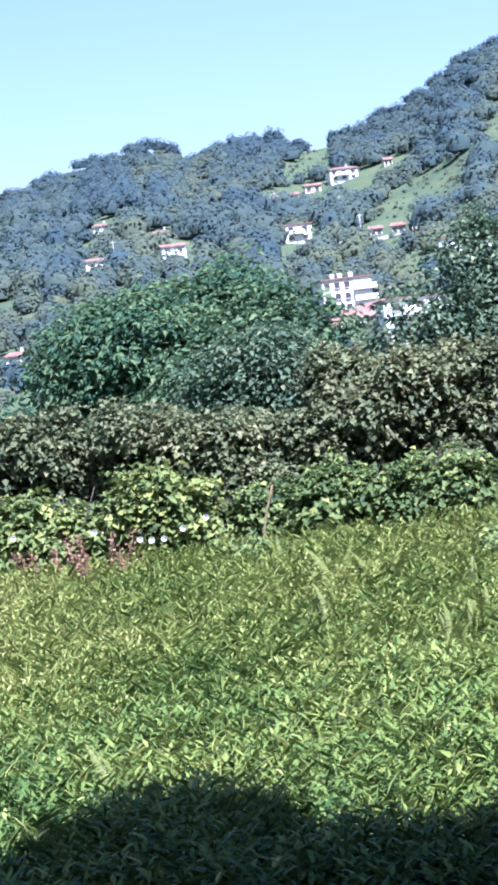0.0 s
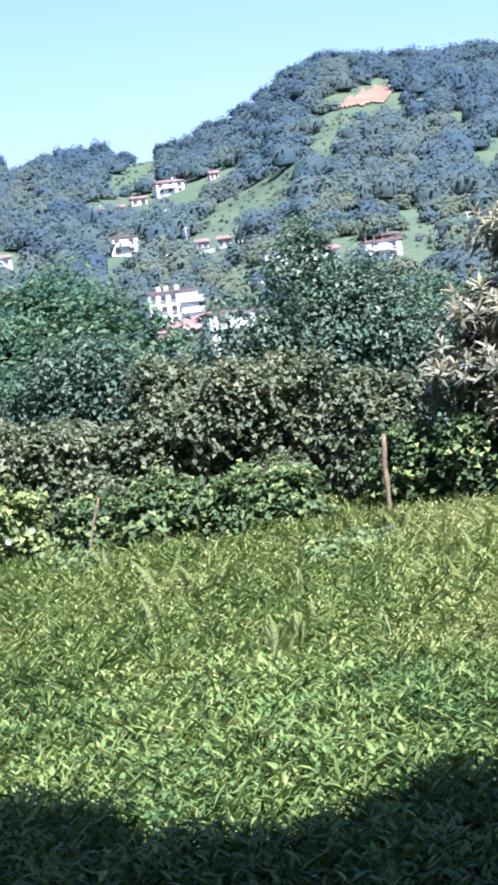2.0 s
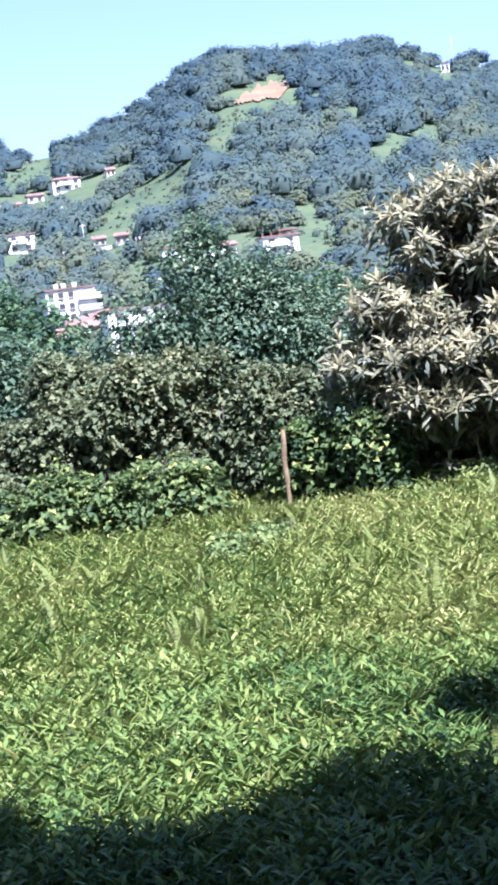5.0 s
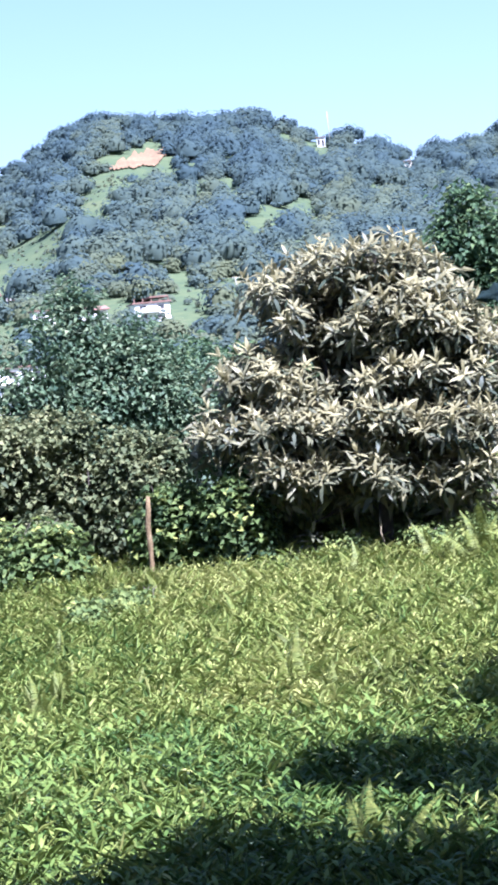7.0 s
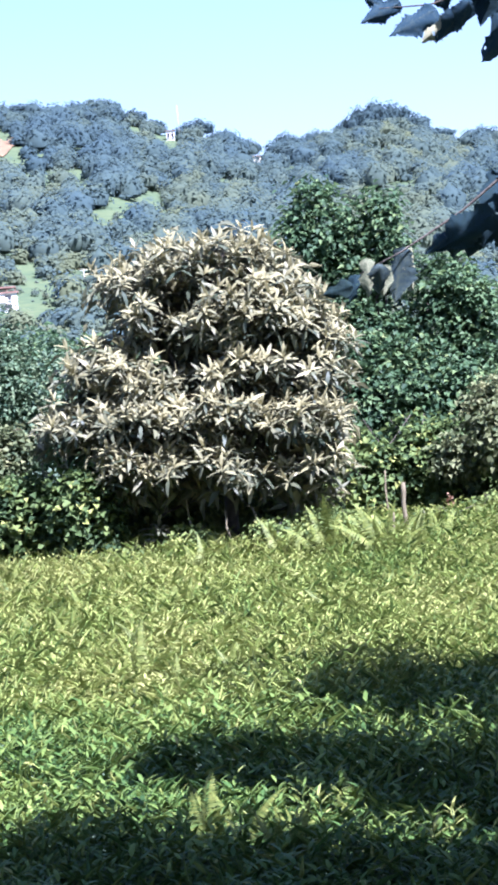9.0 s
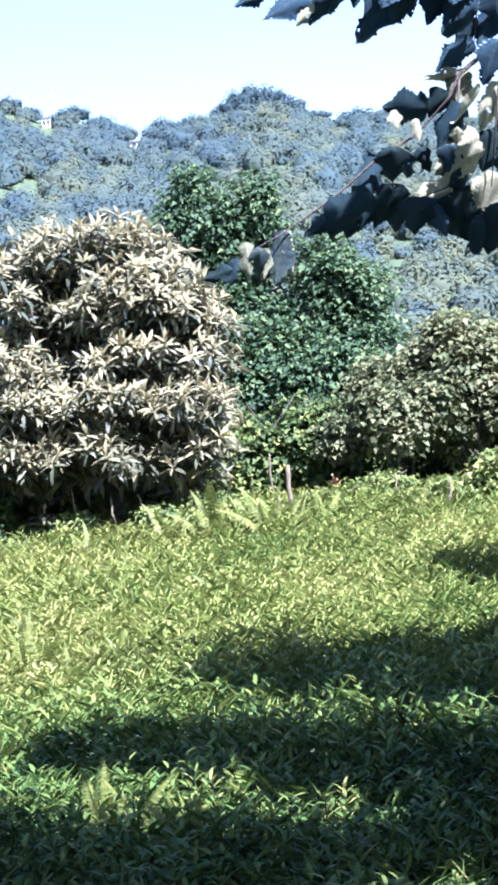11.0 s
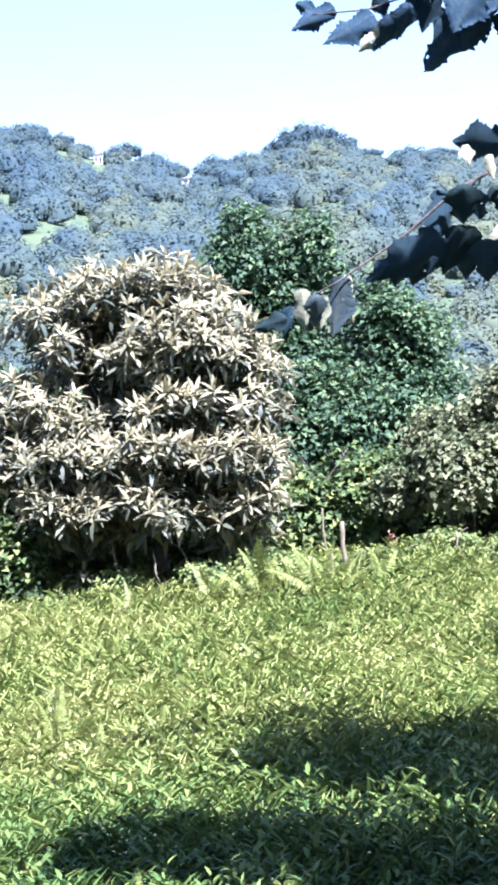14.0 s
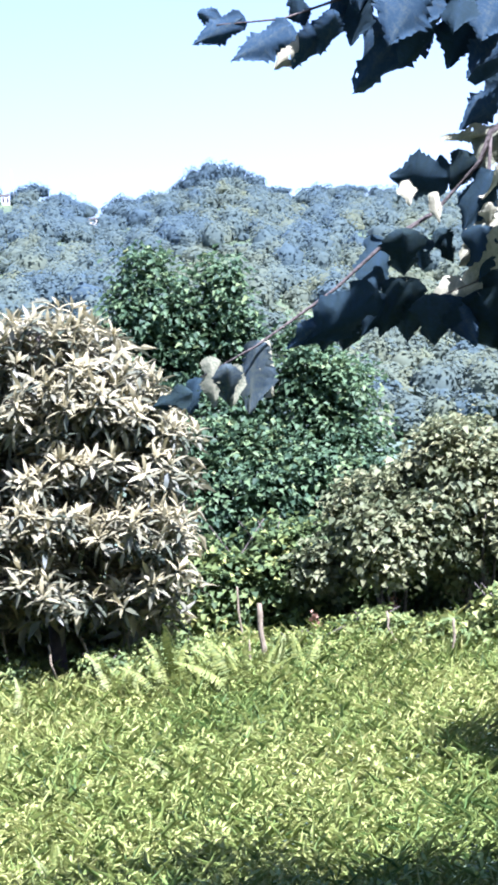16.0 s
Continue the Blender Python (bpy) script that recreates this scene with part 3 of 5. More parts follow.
# bearing, elevation of the top and width, in degrees
WEST_RIDGE = [
    (-9.52, 6.6, 0.8), (-10.0, 6.52, 0.9), (-10.5, 6.4, 0.8), (-9.0, 6.74, 0.26), (-8.8, 6.7, 0.22), (-8.3, 6.34, 0.5), (-7.38, 6.4, 0.3), (-12.2, 6.83, 1.0), (-11.6, 6.7, 0.6),
    (-13.5, 6.6, 1.0), (-7.0, 6.42, 0.6), (-2.9, 8.16, 1.1), (-3.7, 7.92, 1.0), (-2.0, 8.0, 0.9), (-1.1, 7.94, 0.9), (-0.3, 7.75, 1.0),
    (0.92, 7.86, 1.0), (1.7, 7.55, 0.7), (0.3, 7.78, 0.8), (2.2, 7.22, 0.5),
]
EAST_RIDGE = [
    (3.3, 7.18, 0.8), (3.9, 6.85, 0.7), (4.55, 6.55, 0.6), (5.5, 6.66, 0.6), (6.3, 6.62, 1.0), (7.05, 6.78, 0.6), (7.4, 7.18, 0.5), (7.8, 7.28, 0.7),
    (8.2, 7.16, 0.9), (8.75, 6.82, 0.8), (9.3, 6.35, 0.9), (10.4, 6.32, 0.9), (11.2, 6.15, 0.9), (12.5, 5.9, 1.0), (-5.1, 7.16, 0.8),
    (-4.5, 7.45, 0.8), (-6.1, 6.8, 0.7), (-14.6, 6.3, 1.0), (-15.6, 6.0, 1.0),
]
for az, el, wide in WEST_RIDGE + EAST_RIDGE:
    ridge_tree(az, el, wide, "dark broadleaf tree standing on the hill's ridge")


# ---- hedge and trees at the end of the meadow ----
def crown_mesh(name, blobs, clusters, per, size, mat, tint=(0.2, 0.9), aspect=0.62, spread=0.11, face=0.6, droop=0.25, seed=1, hang=0.35, skin=0.5, yellow=0.0):
    """Leaves in sprays over a bunch of ellipsoids (x, y, z, rx, ry, rz), denser towards their skin."""
    g = np.random.default_rng(seed)
    vol = np.array([(b[3] * b[5] + b[3] * b[4]) for b in blobs])
    pick = g.choice(len(blobs), clusters, p=vol / vol.sum())
    b = np.array(blobs)[pick]
    d = unit(g.normal(0, 1, (clusters, 3)))
    rad = 1 - skin * g.random(clusters) ** 1.8 + 0.1 * np.sin(d[:, 0] * 7 + d[:, 2] * 9 + b[:, 0] * 5) * np.cos(d[:, 1] * 6) + g.normal(0, 0.05, clusters)
    c = b[:, :3] + d * rad[:, None] * b[:, 3:6]
    n = clusters * per
    dd = np.repeat(d, per, axis=0)
    p = np.repeat(c, per, axis=0) + g.normal(0, spread, (n, 3)) * np.array([1, 1, 0.6])
    up = unit(dd * face * 0.7 + np.array([0, 0, 0.9]) + g.normal(0, 0.34, (n, 3)))
    way = unit(np.cross(up, g.normal(0, 1, (n, 3))) + dd * 0.35 - np.array([0, 0, hang * 0.55]))
    t = np.repeat(np.clip(g.normal(np.mean(tint), (tint[1] - tint[0]) * 0.3, clusters), 0, 1), per) + g.normal(0, 0.1, n)
    t = np.where(g.random(n) < yellow, g.uniform(0.85, 1.0, n), t)
    L = size * g.uniform(0.65, 1.3, n)
    return small_leaf_mesh(name, p, way, up, L, L * aspect * g.uniform(0.85, 1.15, n), np.clip(t, 0, 1), mat, droop=droop)


def limbs(root, stems, mat=M_BARK, name="limb"):
    for pts, r0, r1 in stems:
        bm = bmesh.new()
        k = len(pts)
        tube(bm, pts, [r0 + (r1 - r0) * i / (k - 1) for i in range(k)], 7)
        part(name, (bm, mat), root)


def hazel(x, y, w, h, seed, label, tint=(0.15, 0.75), dense=1.0, hollow=0.28):
    z = float(height(x, y))
    root = thing("hazel_bush", (x, y, z), label, "bush", "hazels along the meadow's end")
    g = random.Random(seed)
    stems = []
    for k in range(6):
        a = k * 1.05 + g.random()
        q = w * g.uniform(0.35, 0.7)
        stems.append(([(0.05 * math.cos(a), 0.05 * math.sin(a), -0.05), (0.35 * q * math.cos(a), 0.35 * q * math.sin(a), h * 0.35), (0.7 * q * math.cos(a), 0.7 * q * math.sin(a), h * 0.58)], 0.024, 0.006))
    limbs(root, stems, name="stem")
    blobs = [(0, 0.1, h * (hollow + 0.12), w * 0.6, w * 0.5, h * 0.28)]
    for k in range(13):
        bx0, by0 = w * g.uniform(-0.95, 0.95), w * g.uniform(-0.6, 0.45)
        lift = 1 - 0.38 * (bx0 / w) ** 2 - 0.15 * abs(by0) / w
        blobs.append((bx0, by0, h * g.uniform(hollow, 0.86) * lift, w * g.uniform(0.2, 0.34), w * g.uniform(0.2, 0.34), h * g.uniform(0.11, 0.19)))
    part("crown", crown_mesh("crown", blobs, int(1850 * dense), 10, 0.076, M_HAZEL, tint, 0.8, 0.08, seed=seed, hang=0.4, face=0.45), root)
    return root


HAZELS = [(-8.2, 24.4, 1.05, 1.65), (-7.0, 24.5, 1.0, 1.85), (-5.7, 24.9, 1.1, 1.95), (-4.65, 25.3, 1.0, 1.72), (-3.75, 25.6, 0.9, 1.95), (-2.75, 25.6, 1.0, 2.5), (-1.85, 25.2, 0.75, 2.1), (-1.15, 24.9, 0.55, 1.6)]
for k, (x, y, w, h) in enumerate(HAZELS):
    hazel(x, y, w * (1.0, 0.92, 1.04)[k % 3], h, 20 + k, "brownish-green hazel bush with dense late-summer leaves", ((0.18, 0.75), (0.12, 0.66), (0.22, 0.8))[k % 3])
hazel(4.55, 24.5, 0.75, 1.6, 43, "olive hazel bush thinning out above a dark hollow", (0.2, 0.8), 0.8, 0.6)
hazel(5.35, 24.4, 1.0, 2.0, 41, "sunlit olive hazel bush with pale leaves and a dark hollow below", (0.3, 0.88), 1.0, 0.6)
hazel(7.0, 24.6, 1.3, 2.0, 42, "sunlit olive hazel bush with pale leaves", (0.3, 0.88), 1.3, 0.55)


def bush(x, y, w, h, seed, label, mat, tint, size=0.084, clusters=520, per=8, yellow=0.0, name="vine_bush", deep=0.5):
    z = float(height(x, y))
    root = thing(name, (x, y, z), label, "bush", "bushes before the hazels")
    g = random.Random(seed)
    limbs(root, [([(g.uniform(-.2, .2) * w, 0, -0.05), (g.uniform(-.5, .5) * w, g.uniform(-.2, .2), h * 0.5), (g.uniform(-.7, .7) * w, g.uniform(-.2, .2), h * 0.9)], 0.012, 0.004) for _ in range(5)], name="stem")
    blobs = [(g.uniform(-0.5, 0.5) * w, g.uniform(-0.2, 0.2) * deep, h * g.uniform(0.3, 0.55), w * g.uniform(0.45, 0.6), deep * 0.8, h * g.uniform(0.35, 0.5)) for _ in range(5)]
    part("foliage", crown_mesh("foliage", blobs, int(clusters * 1.2), per, size, mat, tint, 0.8, 0.8 * size, seed=seed, yellow=yellow * 0.6), root)
    return root


bush(-7.7, 23.2, 0.9, 1.15, 60, "green climbing bush with yellow-tipped leaves", M_VINE, (0.2, 0.7), yellow=0.06)
bush(-6.6, 23.2, 0.85, 1.1, 61, "green bramble bush among dry red stalks", M_VINE, (0.25, 0.75), yellow=0.04)
bush(-5.2, 23.3, 0.75, 1.15, 62, "yellow-green climbing bush in full sun", M_VINE, (0.25, 0.75), yellow=0.07)
bush(-4.25, 23.9, 0.6, 0.75, 63, "dark green bramble bush", M_VINE, (0.1, 0.55), yellow=0.03)
bush(-3.35, 23.6, 0.8, 0.9, 64, "leafy green climbing bush", M_VINE, (0.15, 0.6), yellow=0.05, clusters=520)
bush(-2.45, 23.4, 0.72, 1.0, 65, "leafy green climbing bush with some yellow leaves", M_VINE, (0.15, 0.6), yellow=0.08, clusters=520)
bush(-0.78, 23.95, 0.5, 1.2, 66, "bright green leafy bush behind a wooden post", M_VINE, (0.05, 0.6), yellow=0.04, clusters=620, deep=0.4)
bush(-0.12, 23.6, 0.55, 1.25, 75, "leafy green climber below the loquat's lowest boughs", M_VINE, (0.0, 0.5), yellow=0.04, clusters=620, deep=0.4)
bush(0.2, 25.2, 0.7, 1.0, 67, "dark green bush below the loquat tree", M_VINE, (0.45, 0.95), clusters=420)
bush(0.9, 25.4, 0.9, 1.2, 73, "dark green undergrowth behind the loquat's trunk", M_VINE, (0.45, 0.95), clusters=520)
bush(2.0, 25.5, 0.9, 1.2, 74, "dark green undergrowth beneath the loquat", M_VINE, (0.45, 0.95), clusters=520)
bush(2.5, 25.0, 0.9, 0.7, 68, "low green weeds beneath the trees", M_VINE, (0.3, 0.8), clusters=420)
bush(3.4, 25.2, 0.85, 1.35, 69, "green climber with yellowish leaves behind the fence posts", M_VINE, (0.05, 0.55), clusters=760, yellow=0.08)
bush(4.2, 26.0, 0.9, 1.1, 70, "leafy green bush between the trees", M_VINE, (0.1, 0.5), clusters=480)
for k, (bx_, by_, bw_) in enumerate([(-8.2, 26.6, 1.1), (-6.6, 26.7, 1.1), (-5.0, 26.7, 1.1), (-3.3, 26.6, 1.1), (-1.8, 26.3, 0.9), (5.2, 26.4, 1.1), (6.9, 26.5, 1.2), (5.9, 25.7, 1.2)]):
    bush(bx_, by_, bw_, 0.95, 90 + k, "dark shaded undergrowth behind the hazels", M_VINE, (0.15, 0.55), clusters=330, name="undergrowth")
bush(4.7, 23.0, 0.45, 0.4, 72, "small green weed bush beside a stake", M_VINE, (0.35, 0.8), clusters=160)
bush(5.35, 22.9, 0.55, 0.75, 71, "fresh green weed bush at the hedge's foot", M_VINE, (0.4, 0.85), clusters=260)


for k, (x, y, w, h) in enumerate([(1.75, 23.3, 0.4, 0.36), (2.45, 23.6, 0.45, 0.45), (3.55, 23.5, 0.5, 0.42), (4.15, 23.6, 0.45, 0.5), (0.15, 23.3, 0.45, 0.36), (0.85, 23.35, 0.35, 0.5), (1.7, 23.35, 0.25, 0.5), (2.25, 23.4, 0.4, 0.5)]):
    bush(x, y, w, h, 140 + k, "low fresh green weeds at the hedge's foot", M_VINE, (0.3, 0.8), size=0.055, clusters=260, name="weed_clump", deep=0.35)


def tree(name, x, y, blobs, label, mat, clusters, per, size, tint, seed, trunk=0.09, **kw):
    """A tree whose crown is given in place as (x, y, z, rx, ry, rz)."""
    z = float(height(x, y))
    root = thing(name, (x, y, z), label, "tree")
    rel = [(b[0] - x, b[1] - y, b[2] - z, *b[3:]) for b in blobs]
    mid = min(b[2] for b in rel)
    limbs(root, [([(0, 0, -0.1), (0.03, 0.02, mid * 0.6), (0.0, 0.0, mid)], trunk, trunk * 0.75)], name="trunk")
    limbs(root, [([(0, 0, mid * 0.8), (b[0] * 0.5, b[1] * 0.5, (mid + b[2]) / 2), (b[0] * 0.85, b[1] * 0.85, b[2])], trunk * 0.4, 0.006) for b in rel])
    part("crown", crown_mesh("crown", rel, clusters, per, size, mat, tint, seed=seed, **kw), root)
    return root


tree("walnut_tree", -8.3, 40.0, [(-8.9, 40, 4.35, 1.5, 1.6, 1.2), (-9.9, 40, 4.2, 1.3, 1.4, 1.15), (-7.4, 40.5, 4.75, 0.95, 1.1, 1.15), (-8.2, 40, 4.0, 0.9, 1.0, 0.9), (-6.7, 40.5, 3.9, 0.9, 1.0, 0.8), (-8.3, 39.5, 3.0, 2.3, 1.4, 0.9)],
     "large blue-green walnut tree behind the hazels", M_WALNUT, 3600, 10, 0.16, (0.2, 0.85), 81, aspect=0.42, spread=0.16)
tree("broadleaf_tree", -5.9, 33.0, [(-5.5, 33, 3.9, 1.2, 1.2, 1.0), (-6.3, 33, 3.4, 1.3, 1.2, 0.8), (-4.9, 33, 2.9, 1.0, 1.0, 0.9)],
     "dark green broadleaf tree behind the hazels", M_GREENTREE, 1200, 9, 0.13, (0.0, 0.5), 82, aspect=0.65, spread=0.12)
tree("broadleaf_tree", -4.9, 28.0, [(-4.9, 28, 3.75, 0.75, 0.6, 0.45), (-5.5, 28, 3.5, 0.6, 0.6, 0.5), (-4.3, 28, 3.4, 0.6, 0.6, 0.5), (-4.9, 27.8, 3.1, 1.0, 0.6, 0.6)],
     "small dark green broadleaf tree rising behind the hazels", M_DARKTREE, 800, 9, 0.09, (0.1, 0.65), 87, aspect=0.6, spread=0.1)
tree("broadleaf_tree", -3.2, 28.2, [(-3.15, 28.2, 3.6, 0.5, 0.5, 0.42), (-2.9, 28.2, 4.0, 0.5, 0.5, 0.5), (-3.5, 28.1, 3.3, 0.7, 0.6, 0.5), (-2.5, 28.2, 4.3, 0.35, 0.35, 0.75)],
     "thin-crowned broadleaf tree with gaps between its leaves", M_DARKTREE, 400, 9, 0.09, (0.1, 0.7), 88, aspect=0.55, spread=0.12)
tree("conifer_shrub", -9.8, 31.5, [(-9.7, 31.5, 3.0, 1.0, 1.0, 0.8), (-10.5, 31.5, 2.8, 1.0, 1.0, 0.9)],
     "dark green drooping shrub at the meadow's corner", M_WALNUT, 500, 9, 0.15, (0.0, 0.4), 83, aspect=0.3, spread=0.12)
tree("dark_evergreen_tree", -2.0, 29.0, [(-2.1, 29, 4.4, 0.45, 0.4, 1.0), (-1.45, 29, 4.0, 0.4, 0.4, 0.9), (-2.1, 29, 4.75, 0.35, 0.35, 0.6), (-1.5, 29, 4.3, 0.3, 0.3, 0.5), (-1.8, 29, 4.1, 0.8, 0.6, 0.5), (-2.5, 29, 3.5, 0.6, 0.8, 0.7), (-1.6, 29, 3.7, 0.95, 0.9, 0.9), (-0.8, 29.2, 3.6, 0.9, 0.9, 0.85), (-2.2, 28.6, 3.0, 1.0, 0.8, 0.8)],
     "dark glossy evergreen tree with slim upright leaders", M_DARKTREE, 2600, 9, 0.086, (0.1, 0.65), 84, aspect=0.55, spread=0.11, yellow=0.01)
tree("broadleaf_tree", -0.2, 30.5, [(-0.3, 30.5, 3.5, 1.0, 1.0, 0.9), (0.4, 30.5, 3.2, 0.9, 0.9, 0.9)],
     "mid-green broadleaf tree beside the evergreen", M_GREENTREE, 800, 9, 0.12, (0.1, 0.6), 85, aspect=0.65)
tree("young_broadleaf_tree", 3.6, 29.0, [(3.02, 29, 5.78, 0.2, 0.22, 0.32), (3.9, 28.9, 5.62, 0.17, 0.2, 0.26), (4.75, 28.8, 4.8, 0.2, 0.22, 0.26), (3.1, 29, 5.45, 0.4, 0.4, 0.5), (2.85, 29, 5.2, 0.36, 0.4, 0.48), (3.45, 29, 5.15, 0.36, 0.4, 0.42), (3.85, 28.9, 5.3, 0.34, 0.35, 0.42), (4.0, 28.9, 4.95, 0.3, 0.35, 0.35), (2.85, 29, 4.6, 0.35, 0.4, 0.4), (3.4, 29.1, 4.7, 0.7, 0.5, 0.45),
     (4.65, 28.8, 4.5, 0.42, 0.45, 0.36), (5.05, 28.7, 4.25, 0.4, 0.45, 0.36), (4.6, 28.9, 3.9, 0.7, 0.6, 0.5), (3.3, 29, 3.9, 0.9, 0.8, 0.7), (5.1, 28.6, 3.5, 0.45, 0.5, 0.5), (3.7, 28.4, 3.0, 1.1, 0.7, 0.8), (4.5, 28.5, 3.1, 0.9, 0.7, 0.7), (5.1, 28.5, 2.7, 0.6, 0.5, 0.6), (4.1, 28.3, 2.4, 1.2, 0.5, 0.5)],
     "tall green broadleaf tree with glossy leaves and forked top", M_GREENTREE, 4100, 9, 0.088, (0.0, 0.53), 86, aspect=0.66, spread=0.1, yellow=0.01)


# ---- the loquat ----
def loquat(x, y):
    z = float(height(x, y))
    root = thing("loquat_tree", (x, y, z), "loquat tree with long pale-tipped leathery leaves in rosettes", "tree")
    dome = [(1.55, 24.2, 4.92, 0.46, 0.5, 0.22), (1.05, 24.2, 4.84, 0.5, 0.55, 0.2), (2.0, 24.2, 4.68, 0.39, 0.55, 0.25), (0.52, 24.2, 4.7, 0.4, 0.5, 0.2), (1.5, 24.1, 4.42, 0.8, 0.8, 0.2)]
    second = [(0.72, 24.0, 4.3, 0.37, 0.5, 0.18), (1.35, 24.0, 4.12, 0.59, 0.7, 0.20), (2.1, 24.1, 4.2, 0.54, 0.7, 0.24), (2.4, 24.1, 3.9, 0.39, 0.6, 0.22)]
    third = [(0.12, 24.0, 3.8, 0.39, 0.5, 0.20), (0.6, 23.9, 3.6, 0.50, 0.6, 0.19), (1.5, 23.9, 3.66, 0.59, 0.7, 0.19), (2.2, 24.0, 3.55, 0.52, 0.7, 0.22)]
    fourth = [(-0.22, 23.7, 3.25, 0.43, 0.45, 0.15), (0.4, 23.6, 3.24, 0.59, 0.6, 0.19), (1.2, 23.6, 3.24, 0.70, 0.7, 0.19), (2.1, 23.7, 3.08, 0.59, 0.7, 0.22)]
    fifth = [(0.3, 23.4, 2.74, 0.39, 0.42, 0.14), (0.95, 23.3, 2.76, 0.45, 0.45, 0.15), (1.4, 23.3, 2.7, 0.39, 0.45, 0.16), (2.2, 23.5, 2.58, 0.45, 0.45, 0.18), (0.57, 23.5, 2.15, 0.11, 0.12, 0.11)]
    blobs = dome + second + third + fourth + fifth
    rel = [(b[0] - x, b[1] - y, b[2] - z, *b[3:]) for b in blobs]
    limbs(root, [([(0, 0, -0.1), (0.03, 0.02, 0.4), (0.05, 0.05, 0.85)], 0.085, 0.07)], name="trunk")
    limbs(root, [([(0.04, 0.04, 0.75), (b[0] * 0.5, b[1] * 0.5 + 0.1, (0.8 + b[2]) / 2), (b[0], b[1], b[2] + b[5] * 0.4)], 0.045, 0.014) for b in rel])
    g = np.random.default_rng(5)
    n, per = 1500, 11
    vol = np.array([b[3] * b[4] for b in rel])
    b = np.array(rel)[g.choice(len(rel), n, p=vol / vol.sum())]
    d = unit(g.normal(0, 1, (n, 3)) + np.array([0, -0.15, 0.15]))
    c = b[:, :3] + d * (1 - 0.35 * g.random(n)[:, None] ** 2) * b[:, 3:6] + g.normal(0, 1, (n, 3)) * np.array([0.05, 0.05, 0.075])
    seen = np.ones(n, dtype=bool)                     # hollows between the boughs: x, z, half width, half height
    for hx, hz, hw, hh in ((0.33, 4.46, 0.2, 0.13), (1.03, 3.85, 0.34, 0.2), (1.65, 2.8, 0.34, 0.2), (0.45, 2.35, 0.5, 0.22), (0.95, 4.4, 0.28, 0.1), (1.85, 3.4, 0.35, 0.1), (2.1, 3.9, 0.3, 0.09), (0.9, 3.0, 0.4, 0.07)):
        seen &= ((c[:, 0] + x - hx) / hw) ** 2 + ((c[:, 2] + z - hz) / hh) ** 2 > 1
    c, d = c[seen], d[seen]
    n = len(c)
    axis = unit(d * 0.4 + np.array([0, -0.12, 1.05]) + g.normal(0, 0.25, (n, 3)))
    e1 = unit(np.cross(axis, g.normal(0, 1, (n, 3))))
    e2 = np.cross(axis, e1)
    k = np.arange(per)
    ang = k * 2.4 + g.uniform(0, 6, (n, 1))
    tilt = np.linspace(1.3, -0.15, per)[None, :] + g.normal(0, 0.28, (n, per))
    ring = e1[:, None] * np.cos(ang)[..., None] + e2[:, None] * np.sin(ang)[..., None]
    way = ring * np.cos(tilt)[..., None] + axis[:, None] * np.sin(tilt)[..., None] - np.array([0, 0, 0.12])
    up = axis[:, None] * np.cos(tilt)[..., None] - ring * np.sin(tilt)[..., None]
    L = 0.178 * g.uniform(0.7, 1.15, (n, per)) * np.linspace(0.85, 1.1, per)
    # upper leaves: pale young growth plus painted gloss; down-facing rosettes tinted darker as shade
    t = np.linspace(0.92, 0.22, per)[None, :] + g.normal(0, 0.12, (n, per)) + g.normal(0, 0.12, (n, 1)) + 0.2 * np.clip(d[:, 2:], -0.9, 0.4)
    p = np.repeat(c[:, None], per, axis=1) - axis[:, None] * (np.linspace(0, 0.07, per)[None, :, None])
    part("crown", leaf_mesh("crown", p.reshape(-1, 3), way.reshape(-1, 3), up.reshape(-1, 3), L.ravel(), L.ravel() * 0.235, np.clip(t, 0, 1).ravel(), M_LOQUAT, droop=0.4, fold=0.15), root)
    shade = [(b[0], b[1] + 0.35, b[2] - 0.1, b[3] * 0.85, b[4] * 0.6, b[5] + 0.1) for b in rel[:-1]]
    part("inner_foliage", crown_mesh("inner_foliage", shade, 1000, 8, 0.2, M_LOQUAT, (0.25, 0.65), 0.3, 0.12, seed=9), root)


loquat(1.34, 24.2)

# ---- unseen house added at the camera's back to hold off skylight ----
unseen_house = thing("house", (0, -1.4, float(height(0, -1.4))), "unseen house wall added behind the viewpoint over the meadow to hold off skylight", "house")
part("wall", boxed(-12, -6, -1, 12, 0, 10.2, M_WALL2, 0.02), unseen_house)
part("roof", boxed(-12.6, -6.6, 10.21, 12.6, 0.6, 10.5, M_ROOF, 0.04), unseen_house)

# ---- meadow plants ----
def field(n, r0, r1, a0, a1, power):
    r = (r0 ** power + (r1 ** power - r0 ** power) * rng.random(n)) ** (1 / power)
    a = np.radians(rng.uniform(a0, a1, n))
    return r * np.sin(a), r * np.cos(a), r


def lumps(x, y, k):
    return np.sin(x * 1.9 * k + 1.3 * np.sin(y * 1.1 * k)) * np.cos(y * 1.6 * k + 0.7 * np.sin(x * 2.3 * k))


